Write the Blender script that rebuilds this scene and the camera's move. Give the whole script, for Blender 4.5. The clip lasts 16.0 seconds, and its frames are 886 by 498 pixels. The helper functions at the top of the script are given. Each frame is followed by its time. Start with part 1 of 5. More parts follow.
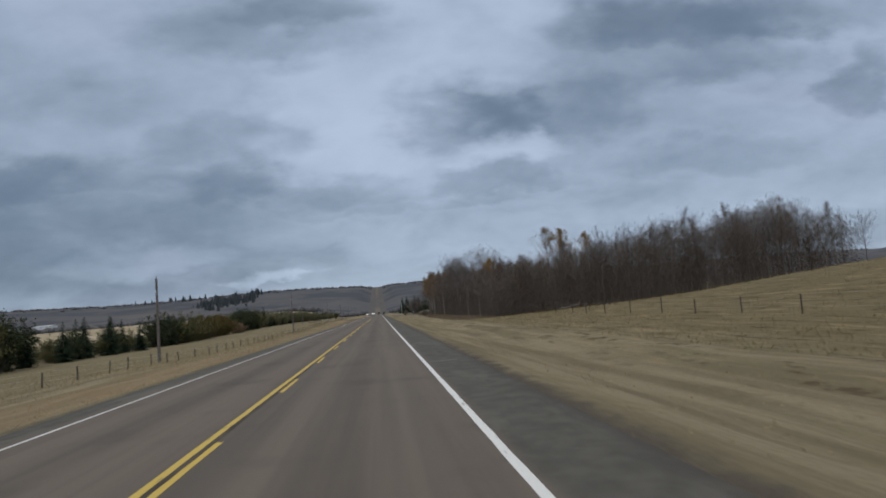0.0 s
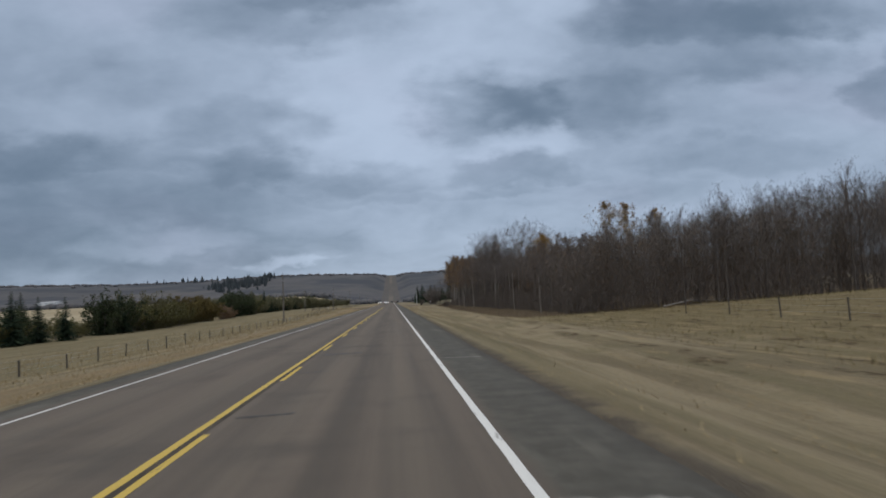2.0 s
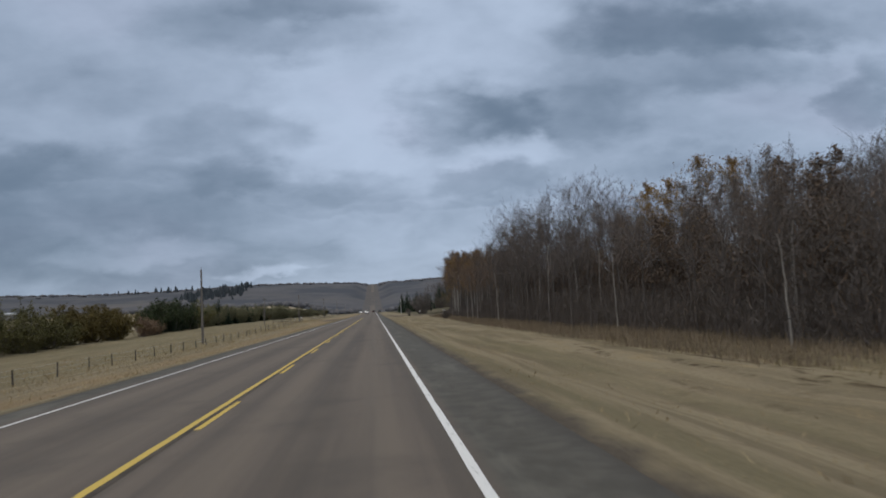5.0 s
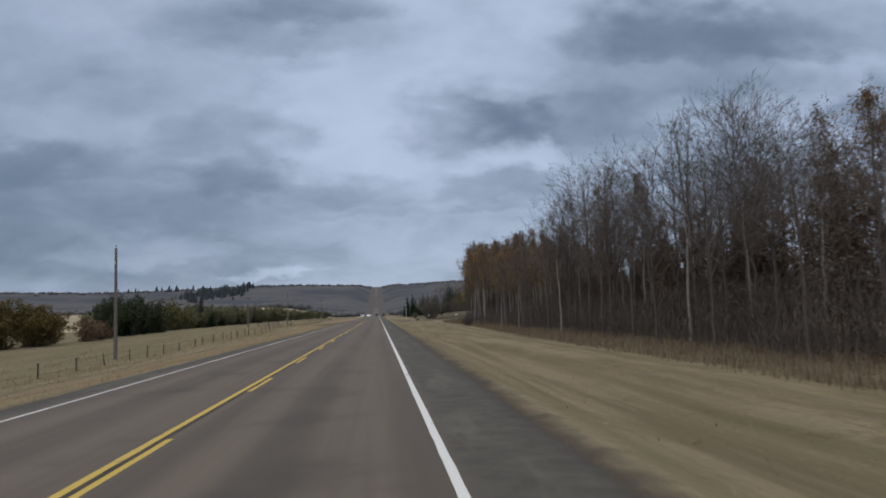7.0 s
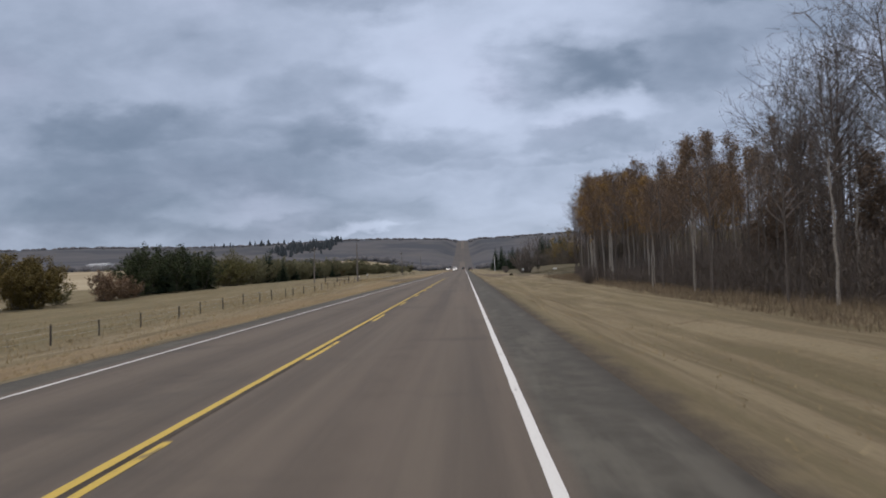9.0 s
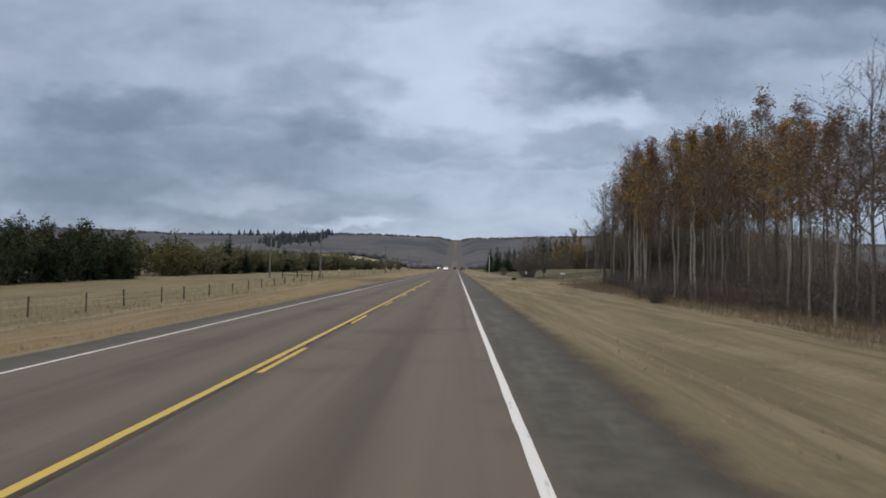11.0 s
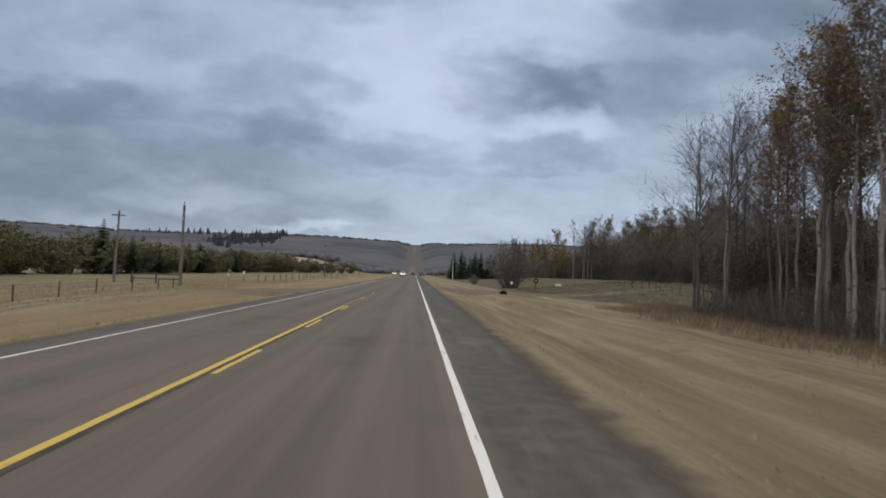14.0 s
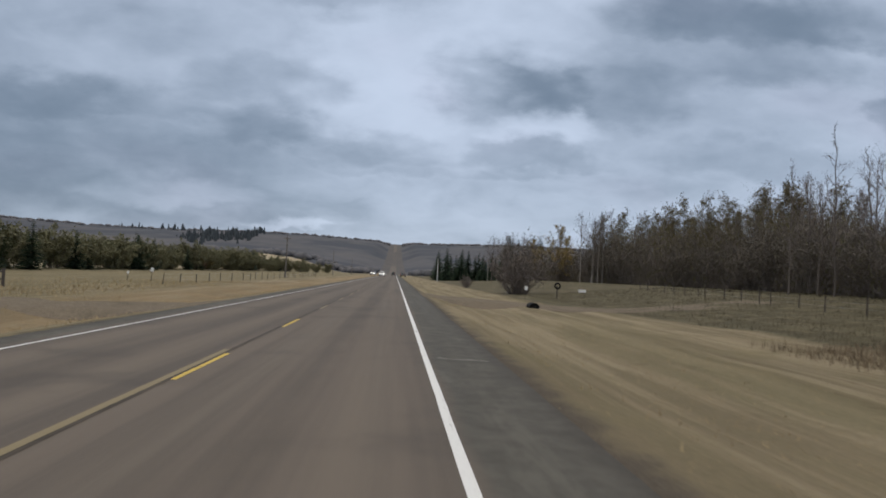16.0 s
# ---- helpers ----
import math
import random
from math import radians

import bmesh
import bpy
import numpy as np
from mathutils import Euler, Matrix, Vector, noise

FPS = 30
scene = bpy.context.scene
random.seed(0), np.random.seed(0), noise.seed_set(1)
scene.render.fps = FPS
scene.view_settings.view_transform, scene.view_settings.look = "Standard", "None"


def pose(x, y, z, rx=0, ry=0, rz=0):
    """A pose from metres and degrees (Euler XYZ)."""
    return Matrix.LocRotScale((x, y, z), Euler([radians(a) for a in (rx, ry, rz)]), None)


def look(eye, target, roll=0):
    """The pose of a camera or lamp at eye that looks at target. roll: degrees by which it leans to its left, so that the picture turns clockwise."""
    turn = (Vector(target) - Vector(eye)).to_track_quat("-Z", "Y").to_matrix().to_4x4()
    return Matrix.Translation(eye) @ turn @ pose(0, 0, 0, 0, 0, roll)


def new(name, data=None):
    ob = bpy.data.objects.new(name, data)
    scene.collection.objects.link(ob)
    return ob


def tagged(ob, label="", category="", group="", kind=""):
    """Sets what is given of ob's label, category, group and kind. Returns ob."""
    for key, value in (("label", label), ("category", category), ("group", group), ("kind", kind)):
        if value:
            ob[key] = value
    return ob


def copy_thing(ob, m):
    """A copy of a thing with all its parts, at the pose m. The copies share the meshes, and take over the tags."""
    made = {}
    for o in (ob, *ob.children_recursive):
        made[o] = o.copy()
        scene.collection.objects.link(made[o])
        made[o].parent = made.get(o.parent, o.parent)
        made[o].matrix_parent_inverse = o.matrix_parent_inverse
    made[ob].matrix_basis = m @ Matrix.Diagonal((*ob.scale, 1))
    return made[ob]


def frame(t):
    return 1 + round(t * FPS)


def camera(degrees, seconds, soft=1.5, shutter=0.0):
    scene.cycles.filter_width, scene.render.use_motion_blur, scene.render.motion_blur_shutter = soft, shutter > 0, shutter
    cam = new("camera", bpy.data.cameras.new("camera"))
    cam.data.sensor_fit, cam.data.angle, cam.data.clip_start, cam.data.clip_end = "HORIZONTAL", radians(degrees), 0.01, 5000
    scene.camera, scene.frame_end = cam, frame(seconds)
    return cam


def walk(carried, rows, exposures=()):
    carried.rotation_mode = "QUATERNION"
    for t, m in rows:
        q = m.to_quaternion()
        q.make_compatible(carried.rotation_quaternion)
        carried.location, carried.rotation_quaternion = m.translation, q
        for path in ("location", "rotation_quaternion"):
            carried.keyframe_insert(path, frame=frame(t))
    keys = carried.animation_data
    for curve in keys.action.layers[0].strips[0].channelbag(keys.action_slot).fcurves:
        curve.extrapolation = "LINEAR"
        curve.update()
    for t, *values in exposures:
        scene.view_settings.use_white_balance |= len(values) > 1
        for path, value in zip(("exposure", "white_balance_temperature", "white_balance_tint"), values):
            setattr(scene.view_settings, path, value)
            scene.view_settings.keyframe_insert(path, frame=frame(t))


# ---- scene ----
# ---- camera ----
cam = camera(66.0, 16.0, soft=1.8, shutter=0.2)
PATH = [
    (0.0, 2.387, 0.000, -5.326, 4.854, 4.992),
    (0.5, 2.435, 9.404, -5.439, 4.849, 2.789),
    (1.0, 2.480, 18.718, -4.479, 4.586, 2.866),
    (1.5, 2.507, 27.831, -4.344, 4.207, 2.178),
    (2.0, 2.511, 36.758, -4.210, 4.163, 2.839),
    (2.5, 2.531, 45.470, -4.154, 4.182, 3.403),
    (3.0, 2.546, 53.944, -4.714, 4.666, 1.721),
    (3.5, 2.561, 62.180, -5.451, 4.674, 3.429),
    (6.0, 2.784, 101.943, -5.784, 5.413, 2.952),
    (6.5, 2.801, 109.547, -4.990, 5.850, 3.330),
    (7.0, 2.914, 116.944, -5.419, 5.234, 2.154),
    (7.5, 2.946, 124.371, -3.717, 3.235, 1.564),
    (8.0, 2.978, 131.837, -0.856, 1.862, 2.616),
    (8.5, 2.954, 139.282, 0.395, 1.597, 1.543),
    (9.0, 3.005, 146.625, 1.807, 1.617, 2.145),
    (11.5, 2.940, 183.247, 1.004, 1.484, -0.966),
    (12.0, 2.973, 190.587, 1.020, 1.194, -0.863),
    (12.5, 2.978, 197.952, -0.387, 0.997, -1.351),
    (13.0, 2.986, 205.317, -2.074, 1.470, -1.464),
    (13.5, 2.999, 212.680, -2.562, 1.967, -1.807),
    (14.0, 2.961, 220.081, -2.371, 2.080, -2.104),
    (14.5, 2.995, 227.488, -2.425, 1.729, -2.516),
    (15.0, 3.014, 234.859, -3.490, 1.379, -2.421),
    (15.5, 3.005, 241.985, -4.276, 1.606, -2.561),
    (16.0, 2.948, 248.955, -4.006, 2.195, -2.828),
]
walk(cam, [(t, pose(x, y, 1.58, 90 + p, r, w)) for t, x, y, w, p, r in PATH],
     exposures=[(0.0, -0.05, 6150, 9), (5.0, -0.03, 6150, 10), (7.0, 0.0, 6130, 11), (8.3, 0.17, 6290, 15), (9.2, 0.19, 6340, 15), (11.5, 0.21, 6370, 11), (16.0, 0.21, 6410, 11)])

# ---- sky and light ----
SUN_EL, SUN_AZ = radians(48), radians(200)


class Net:
    """A small helper for writing node trees as arithmetic."""

    def __init__(self, tree):
        self.t = tree
        tree.nodes.clear()

    def put(self, sock, v):
        if isinstance(v, bpy.types.NodeSocket):
            self.t.links.new(v, sock)
        else:
            sock.default_value = v

    def math(self, op, a, b=0.0, c=0.0, clamp=False):
        n = self.t.nodes.new("ShaderNodeMath")
        n.operation, n.use_clamp = op, clamp
        for s, v in zip(n.inputs, (a, b, c)):
            self.put(s, v)
        return n.outputs[0]

    def vmath(self, op, a, b=(0, 0, 0)):
        n = self.t.nodes.new("ShaderNodeVectorMath")
        n.operation = op
        self.put(n.inputs[0], a)
        self.put(n.inputs[1], b)
        return n.outputs[0]

    def xyz(self, v):
        n = self.t.nodes.new("ShaderNodeSeparateXYZ")
        self.put(n.inputs[0], v)
        return n.outputs[0], n.outputs[1], n.outputs[2]

    def vec(self, x, y, z):
        n = self.t.nodes.new("ShaderNodeCombineXYZ")
        for s, v in zip(n.inputs, (x, y, z)):
            self.put(s, v)
        return n.outputs[0]

    def noise(self, v, scale, detail=4.0, rough=0.55, distort=0.0):
        n = self.t.nodes.new("ShaderNodeTexNoise")
        self.put(n.inputs["Vector"], v)
        n.inputs["Scale"].default_value, n.inputs["Detail"].default_value = scale, detail
        n.inputs["Roughness"].default_value, n.inputs["Distortion"].default_value = rough, distort
        return n.outputs["Fac"]

    def voronoi(self, v, scale, feature="DISTANCE_TO_EDGE"):
        n = self.t.nodes.new("ShaderNodeTexVoronoi")
        n.feature = feature
        self.put(n.inputs["Vector"], v)
        n.inputs["Scale"].default_value = scale
        return n.outputs["Distance"]

    def step(self, v, lo, hi, a=0.0, b=1.0):
        n = self.t.nodes.new("ShaderNodeMapRange")
        n.interpolation_type = "SMOOTHSTEP"
        self.put(n.inputs[0], v)
        for k, val in zip((1, 2, 3, 4), (lo, hi, a, b)):
            n.inputs[k].default_value = val
        return n.outputs[0]

    def mix(self, f, a, b):
        n = self.t.nodes.new("ShaderNodeMix")
        n.data_type = "RGBA"
        self.put(n.inputs[0], f)
        for s, v in ((n.inputs[6], a), (n.inputs[7], b)):
            self.put(s, v if isinstance(v, bpy.types.NodeSocket) else (*v, 1.0))
        return n.outputs[2]

    def place(self):
        return self.t.nodes.new("ShaderNodeNewGeometry").outputs["Position"]

    def shade(self, colour, rough=0.8, metal=0.0, height=None, bump=0.3, far=0.02, specular=0.3):
        b, o = self.t.nodes.new("ShaderNodeBsdfPrincipled"), self.t.nodes.new("ShaderNodeOutputMaterial")
        self.put(b.inputs["Base Color"], colour if isinstance(colour, bpy.types.NodeSocket) else (*colour, 1.0))
        self.put(b.inputs["Roughness"], rough)
        b.inputs["Metallic"].default_value = metal
        b.inputs["Specular IOR Level"].default_value = specular
        if height is not None:
            k = self.t.nodes.new("ShaderNodeBump")
            k.inputs["Strength"].default_value, k.inputs["Distance"].default_value = bump, far
            self.put(k.inputs["Height"], height)
            self.t.links.new(k.outputs[0], b.inputs["Normal"])
        self.t.links.new(b.outputs[0], o.inputs[0])


world = bpy.data.worlds.new("overcast_sky")
scene.world = world
world.use_nodes = True
w = Net(world.node_tree)
sky_dir = w.t.nodes.new("ShaderNodeTexCoord").outputs["Generated"]
sx, sy, sz = w.xyz(sky_dir)
up = w.math("MAXIMUM", sz, 0.0)
flat = w.math("ADD", up, 0.30)
deck = w.vec(w.math("DIVIDE", sx, flat), w.math("DIVIDE", sy, flat), 0.0)
warp = w.vmath("ADD", deck, w.vec(w.math("MULTIPLY", w.noise(deck, 2.4, 3), 0.4), w.math("MULTIPLY", w.noise(w.vmath("ADD", deck, (7, 3, 0)), 2.4, 3), 0.4), 0.0))
big = w.noise(warp, 1.7, 3, 0.5)
fine = w.noise(warp, 4.6, 5, 0.55)
cloud = w.math("ADD", w.math("MULTIPLY", big, 0.72), w.math("MULTIPLY", fine, 0.28))
# the larger grey banks ahead: bearing, height, half width, half height, weight
BANKS = [
    (-0.420, 0.127, 0.314, 0.078, 0.5),
    (-0.520, 0.055, 0.300, 0.050, 0.4),
    (-0.520, 0.300, 0.220, 0.080, 0.25),
    (0.594, 0.171, 0.248, 0.062, 0.25),
    (-0.255, 0.330, 0.124, 0.041, 0.15),
    (-0.477, 0.139, 0.238, 0.052, 0.2),
    (0.148, 0.275, 0.090, 0.052, 0.75),
    (0.289, 0.282, 0.114, 0.046, 0.5),
    (0.454, 0.378, 0.162, 0.070, 0.45),
    (0.608, 0.343, 0.086, 0.036, 0.3),
    (-0.126, 0.425, 0.143, 0.047, 0.5),
    (-0.202, 0.260, 0.105, 0.025, 0.45),
    (-0.182, 0.199, 0.066, 0.022, 0.36),
    (-0.012, 0.178, 0.071, 0.019, 0.4),
    (0.200, 0.176, 0.071, 0.021, 0.5),
    (0.801, 0.286, 0.048, 0.047, 0.65),
    (-0.507, 0.222, 0.080, 0.030, 0.32),
    (0.551, 0.192, 0.133, 0.026, 0.3),
    (-0.014, 0.149, 0.076, 0.010, 0.2),
    (-0.323, 0.225, 0.067, 0.017, 0.25),
    (-0.058, 0.457, 0.086, 0.031, 0.4),
    (0.526, 0.411, 0.171, 0.041, 0.5),
    (-0.524, 0.218, 0.110, 0.034, 0.22),
    (0.171, 0.148, 0.057, 0.010, 0.3),
    (0.714, 0.422, 0.152, 0.041, 0.35),
    (0.213, 0.219, 0.057, 0.023, -0.45),
    (-0.337, 0.100, 0.095, 0.019, -0.4),
    (-0.158, 0.061, 0.043, 0.008, -0.6),
    (0.287, 0.432, 0.086, 0.062, -0.35),
    (0.386, 0.185, 0.114, 0.031, -0.15),
    (0.010, 0.330, 0.110, 0.150, -0.40),
    (-0.060, 0.240, 0.090, 0.090, -0.25),
    (0.230, 0.345, 0.160, 0.025, -0.25),
]
ahead = w.math("MAXIMUM", sy, 0.02)
bu, bv = w.math("DIVIDE", sx, ahead), w.math("DIVIDE", sz, ahead)
billow = w.vec(bu, w.math("MULTIPLY", bv, 1.8), 0.0)


def drift(at, scale, amount, detail):
    return w.math("MULTIPLY", w.math("SUBTRACT", w.noise(w.vmath("ADD", billow, at), scale, detail, 0.55), 0.5), amount)


# ragged, billowing outlines: every bank is read through the same two swirls
bu = w.math("ADD", w.math("ADD", bu, drift((0, 0, 3), 7.0, 0.20, 2)), drift((5, 1, 0), 22.0, 0.085, 4))
bv = w.math("ADD", w.math("ADD", bv, drift((2, 8, 0), 7.0, 0.075, 2)), drift((9, 4, 0), 22.0, 0.040, 4))
puffs = w.noise(billow, 17.0, 5, 0.58)
banks = 0.0
for cu, cv, ru, rv, wt in BANKS:
    du = w.math("DIVIDE", w.math("SUBTRACT", bu, cu), ru * 1.2)
    dv = w.math("SUBTRACT", bv, cv)
    # flat firm bases and soft tops
    dv = w.math("MAXIMUM", w.math("DIVIDE", dv, rv * 1.35), w.math("DIVIDE", dv, rv * -0.85))
    d2 = w.math("ADD", w.math("MULTIPLY", du, du), w.math("MULTIPLY", dv, dv))
    banks = w.math("ADD", banks, w.step(d2, 2.1, 0.0, 0.0, 0.92 * wt))
thick = w.math("ADD", w.step(cloud, 0.32, 0.72, 0.0, 0.55), banks)
thick = w.math("ADD", thick, w.math("MULTIPLY", w.math("SUBTRACT", puffs, 0.5), 0.34))
# the deck never opens and never closes wholly: soft limits at both ends
thick = w.step(thick, -0.55, 1.45)
cloud_colour = w.mix(thick, (0.500, 0.578, 0.700), (0.148, 0.196, 0.260))
cloud_colour = w.mix(w.step(w.noise(billow, 3.0, 2, 0.5), 0.5, 0.75, 0.0, 0.5), cloud_colour, w.vmath("MULTIPLY", cloud_colour, (1.06, 0.98, 1.0)))
sky = w.t.nodes.new("ShaderNodeTexSky")
sky.sky_type, sky.sun_disc, sky.sun_elevation, sky.sun_rotation = "NISHITA", False, SUN_EL, SUN_AZ
clear = w.vmath("MULTIPLY", sky.outputs[0], (0.1, 0.1, 0.1))
# an overcast sky is about three times as bright overhead as at the horizon
lift = w.step(sz, 0.45, 0.95, 1.0, 2.6)
neutral = w.mix(w.step(sz, 0.40, 0.75), cloud_colour, (0.40, 0.375, 0.345))
over = w.vmath("MULTIPLY", neutral, w.vec(lift, lift, lift))
mixed = w.mix(0.94, clear, over)
bg, wo = w.t.nodes.new("ShaderNodeBackground"), w.t.nodes.new("ShaderNodeOutputWorld")
w.put(bg.inputs[0], mixed)
bg.inputs[1].default_value = 1.0
w.t.links.new(bg.outputs[0], wo.inputs[0])

sun_data = bpy.data.lights.new("sun", "SUN")
sun_data.energy, sun_data.angle, sun_data.color = 0.5, radians(25), (1.0, 0.95, 0.88)
sun = new("sun", sun_data)
sun.matrix_world = look((100 * math.sin(SUN_AZ), 100 * math.cos(SUN_AZ), 100 * math.tan(SUN_EL)), (0, 0, 0))

# ---- materials ----
MATS = {}


def material(name):
    m = bpy.data.materials.new(name)
    m.use_nodes = True
    MATS[name] = m
    return m, Net(m.node_tree)


def random_of(n, kind="object"):
    if kind == "object":
        return n.t.nodes.new("ShaderNodeObjectInfo").outputs["Random"]
    return n.t.nodes.new("ShaderNodeNewGeometry").outputs["Random Per Island"]


# dry mown grass
m_grass, n = material("dry_grass")
p = n.place()
gx, gy, gz = n.xyz(p)
streak = n.noise(n.vec(n.math("MULTIPLY", gx, 0.8), n.math("MULTIPLY", gy, 0.045), 0.0), 1.0, 5, 0.6)
patch = n.noise(p, 0.22, 5, 0.62)
grain = n.noise(n.vec(n.math("MULTIPLY", gx, 9.0), n.math("MULTIPLY", gy, 4.0), 0.0), 1.0, 6, 0.7)
blade = n.noise(p, 38.0, 3, 0.6)
c = n.mix(n.step(streak, 0.38, 0.62), (0.188, 0.156, 0.099), (0.310, 0.260, 0.170))
c = n.mix(n.step(patch, 0.50, 0.74, 0.0, 0.65), c, (0.155, 0.140, 0.074))
green = n.noise(n.vec(n.math("MULTIPLY", gx, 0.55), n.math("MULTIPLY", gy, 0.02), 4.0), 1.0, 4, 0.6)
c = n.mix(n.step(green, 0.46, 0.66, 0.0, 0.55), c, (0.165, 0.148, 0.082))
c = n.mix(n.step(n.noise(p, 0.055, 4, 0.6), 0.48, 0.7, 0.0, 0.35), c, (0.34, 0.28, 0.185))
c = n.mix(n.step(n.noise(p, 0.7, 5, 0.6), 0.6, 0.72, 0.0, 0.4), c, (0.14, 0.11, 0.07))
c = n.mix(n.step(grain, 0.42, 0.75, 0.0, 0.45), c, (0.13, 0.105, 0.065))
c = n.mix(n.step(blade, 0.5, 0.72, 0.0, 0.45), c, (0.38, 0.30, 0.18))
c = n.mix(n.step(n.math("ADD", gx, n.math("MULTIPLY", n.math("SUBTRACT", patch, 0.5), 8.0)), -15.0, -19.0, 0.0, 0.4), c, (0.16, 0.14, 0.075))
pasture_side = n.math("MULTIPLY", n.step(n.math("ADD", gx, n.math("ADD", n.math("MULTIPLY", patch, 3.0), n.step(gy, 280.0, 315.0, 0.0, 4.5))), 22.6, 24.4), n.step(gy, 248.0, 262.0))
c = n.mix(n.math("MULTIPLY", pasture_side, n.step(n.noise(p, 0.5, 5, 0.6), 0.25, 0.7, 0.95, 0.6)), c, (0.078, 0.072, 0.046))
rise_side = n.math("MULTIPLY", n.step(n.math("ADD", gx, n.math("MULTIPLY", patch, 6.0)), 15.0, 24.0), n.step(gy, 135.0, 100.0))
c = n.mix(n.math("MULTIPLY", rise_side, 0.75), c, (0.172, 0.139, 0.072))
# raked rows and bare cloddy brown soil across the rise, row shadows painted in
rows = n.noise(n.vec(n.math("MULTIPLY", gx, 1.1), n.math("MULTIPLY", gy, 0.17), 2.0), 1.0, 5, 0.65)
clod_shade = n.math("MULTIPLY", n.step(rows, 0.52, 0.62), n.step(n.noise(p, 1.3, 5, 0.7), 0.42, 0.56))
near_rise = n.math("MULTIPLY", n.step(gx, 8.5, 13.0), n.step(gy, 150.0, 105.0, 0.25, 1.0))
c = n.mix(n.math("MULTIPLY", n.math("MULTIPLY", clod_shade, near_rise), 0.95), c, (0.082, 0.058, 0.032))
c = n.mix(n.math("MULTIPLY", n.math("MULTIPLY", n.step(rows, 0.46, 0.36), near_rise), 0.6), c, (0.335, 0.262, 0.148))
band = n.math("MULTIPLY", n.step(gx, -5.5, -7.5), n.step(gx, -14.0, -10.5))
c = n.mix(n.math("MULTIPLY", band, n.step(patch, 0.3, 0.6, 0.15, 0.6)), c, (0.29, 0.205, 0.115))
# gravel edge of the road, where tyres and ploughs have worn the grass off
edge = n.math("ABSOLUTE", n.math("SUBTRACT", gx, 0.3))
ragged = n.math("ADD", edge, n.math("MULTIPLY", n.math("SUBTRACT", n.noise(p, 0.9, 5, 0.65), 0.5), 1.1))
stones = n.noise(p, 52.0, 4, 0.75)
gravel = n.mix(n.step(stones, 0.35, 0.7), (0.066, 0.056, 0.044), (0.185, 0.158, 0.122))
c = n.mix(n.step(ragged, 5.4, 4.85), c, gravel)
n.shade(c, 0.95, height=n.math("ADD", n.math("MULTIPLY", grain, 0.7), blade), bump=0.7, far=0.06, specular=0.1)

m_stubble, n = material("stubble_field")
p = n.place()
c = n.mix(n.step(n.noise(p, 0.012, 5), 0.35, 0.7), (0.43, 0.365, 0.25), (0.32, 0.265, 0.17))
c = n.mix(n.step(n.noise(p, 0.3, 5), 0.5, 0.8, 0, 0.5), c, (0.27, 0.22, 0.13))
n.shade(c, 0.95, specular=0.1)

# cool bluish greys: distance haze is put into the far hills' colour
m_hazed_floor, n = material("hazed_woodland_floor")
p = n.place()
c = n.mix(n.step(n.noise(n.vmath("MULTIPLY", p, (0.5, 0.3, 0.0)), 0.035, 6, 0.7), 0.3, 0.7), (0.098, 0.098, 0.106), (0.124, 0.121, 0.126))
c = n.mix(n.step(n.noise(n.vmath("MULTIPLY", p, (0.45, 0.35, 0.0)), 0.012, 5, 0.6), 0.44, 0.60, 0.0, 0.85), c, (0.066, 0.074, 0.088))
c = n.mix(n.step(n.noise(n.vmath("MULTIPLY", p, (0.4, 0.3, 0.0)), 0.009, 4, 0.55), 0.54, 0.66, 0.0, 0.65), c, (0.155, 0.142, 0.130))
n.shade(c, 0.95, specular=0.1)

# dulled pinkish grey: haze over the far road cutting, put into its colour
m_hazed_cutting, n = material("hazed_grassy_cutting")
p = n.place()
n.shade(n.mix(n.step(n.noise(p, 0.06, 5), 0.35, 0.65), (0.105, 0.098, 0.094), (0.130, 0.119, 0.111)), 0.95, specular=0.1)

m_leaflitter, n = material("leaf_litter")
p = n.place()
c = n.mix(n.step(n.noise(p, 1.4, 6), 0.35, 0.65), (0.11, 0.085, 0.055), (0.25, 0.19, 0.115))
n.shade(c, 0.95, height=n.noise(p, 14, 4), bump=0.8, far=0.06, specular=0.1)

# asphalt: worn chip seal, wheel paths, newer shoulder
m_asphalt, n = material("worn_asphalt")
p = n.place()
ax, ay, az = n.xyz(p)
long_ = n.vec(n.math("MULTIPLY", ax, 1.6), n.math("MULTIPLY", ay, 0.03), 0.0)
wear = n.noise(long_, 1.0, 5, 0.6)
blot = n.noise(p, 0.35, 5, 0.6)
chips = n.noise(p, 55.0, 3, 0.7)
lane = n.math("ABSOLUTE", n.math("SUBTRACT", n.math("ABSOLUTE", n.math("SUBTRACT", n.math("ABSOLUTE", ax), 1.8)), 0.85))
path = n.step(lane, 0.55, 0.05)
c = n.mix(n.step(wear, 0.3, 0.7), (0.100, 0.084, 0.068), (0.160, 0.133, 0.107))
c = n.mix(n.math("MULTIPLY", path, n.step(n.noise(n.vec(n.math("MULTIPLY", ax, 3.5), n.math("MULTIPLY", ay, 0.05), 7.0), 1.0, 4, 0.6), 0.35, 0.65, 0.25, 0.6)), c, (0.178, 0.149, 0.116))
middle = n.step(n.math("ABSOLUTE", n.math("SUBTRACT", n.math("ABSOLUTE", ax), 1.8)), 0.45, 0.1)
c = n.mix(n.math("MULTIPLY", middle, n.step(blot, 0.35, 0.65, 0.1, 0.5)), c, (0.088, 0.074, 0.060))

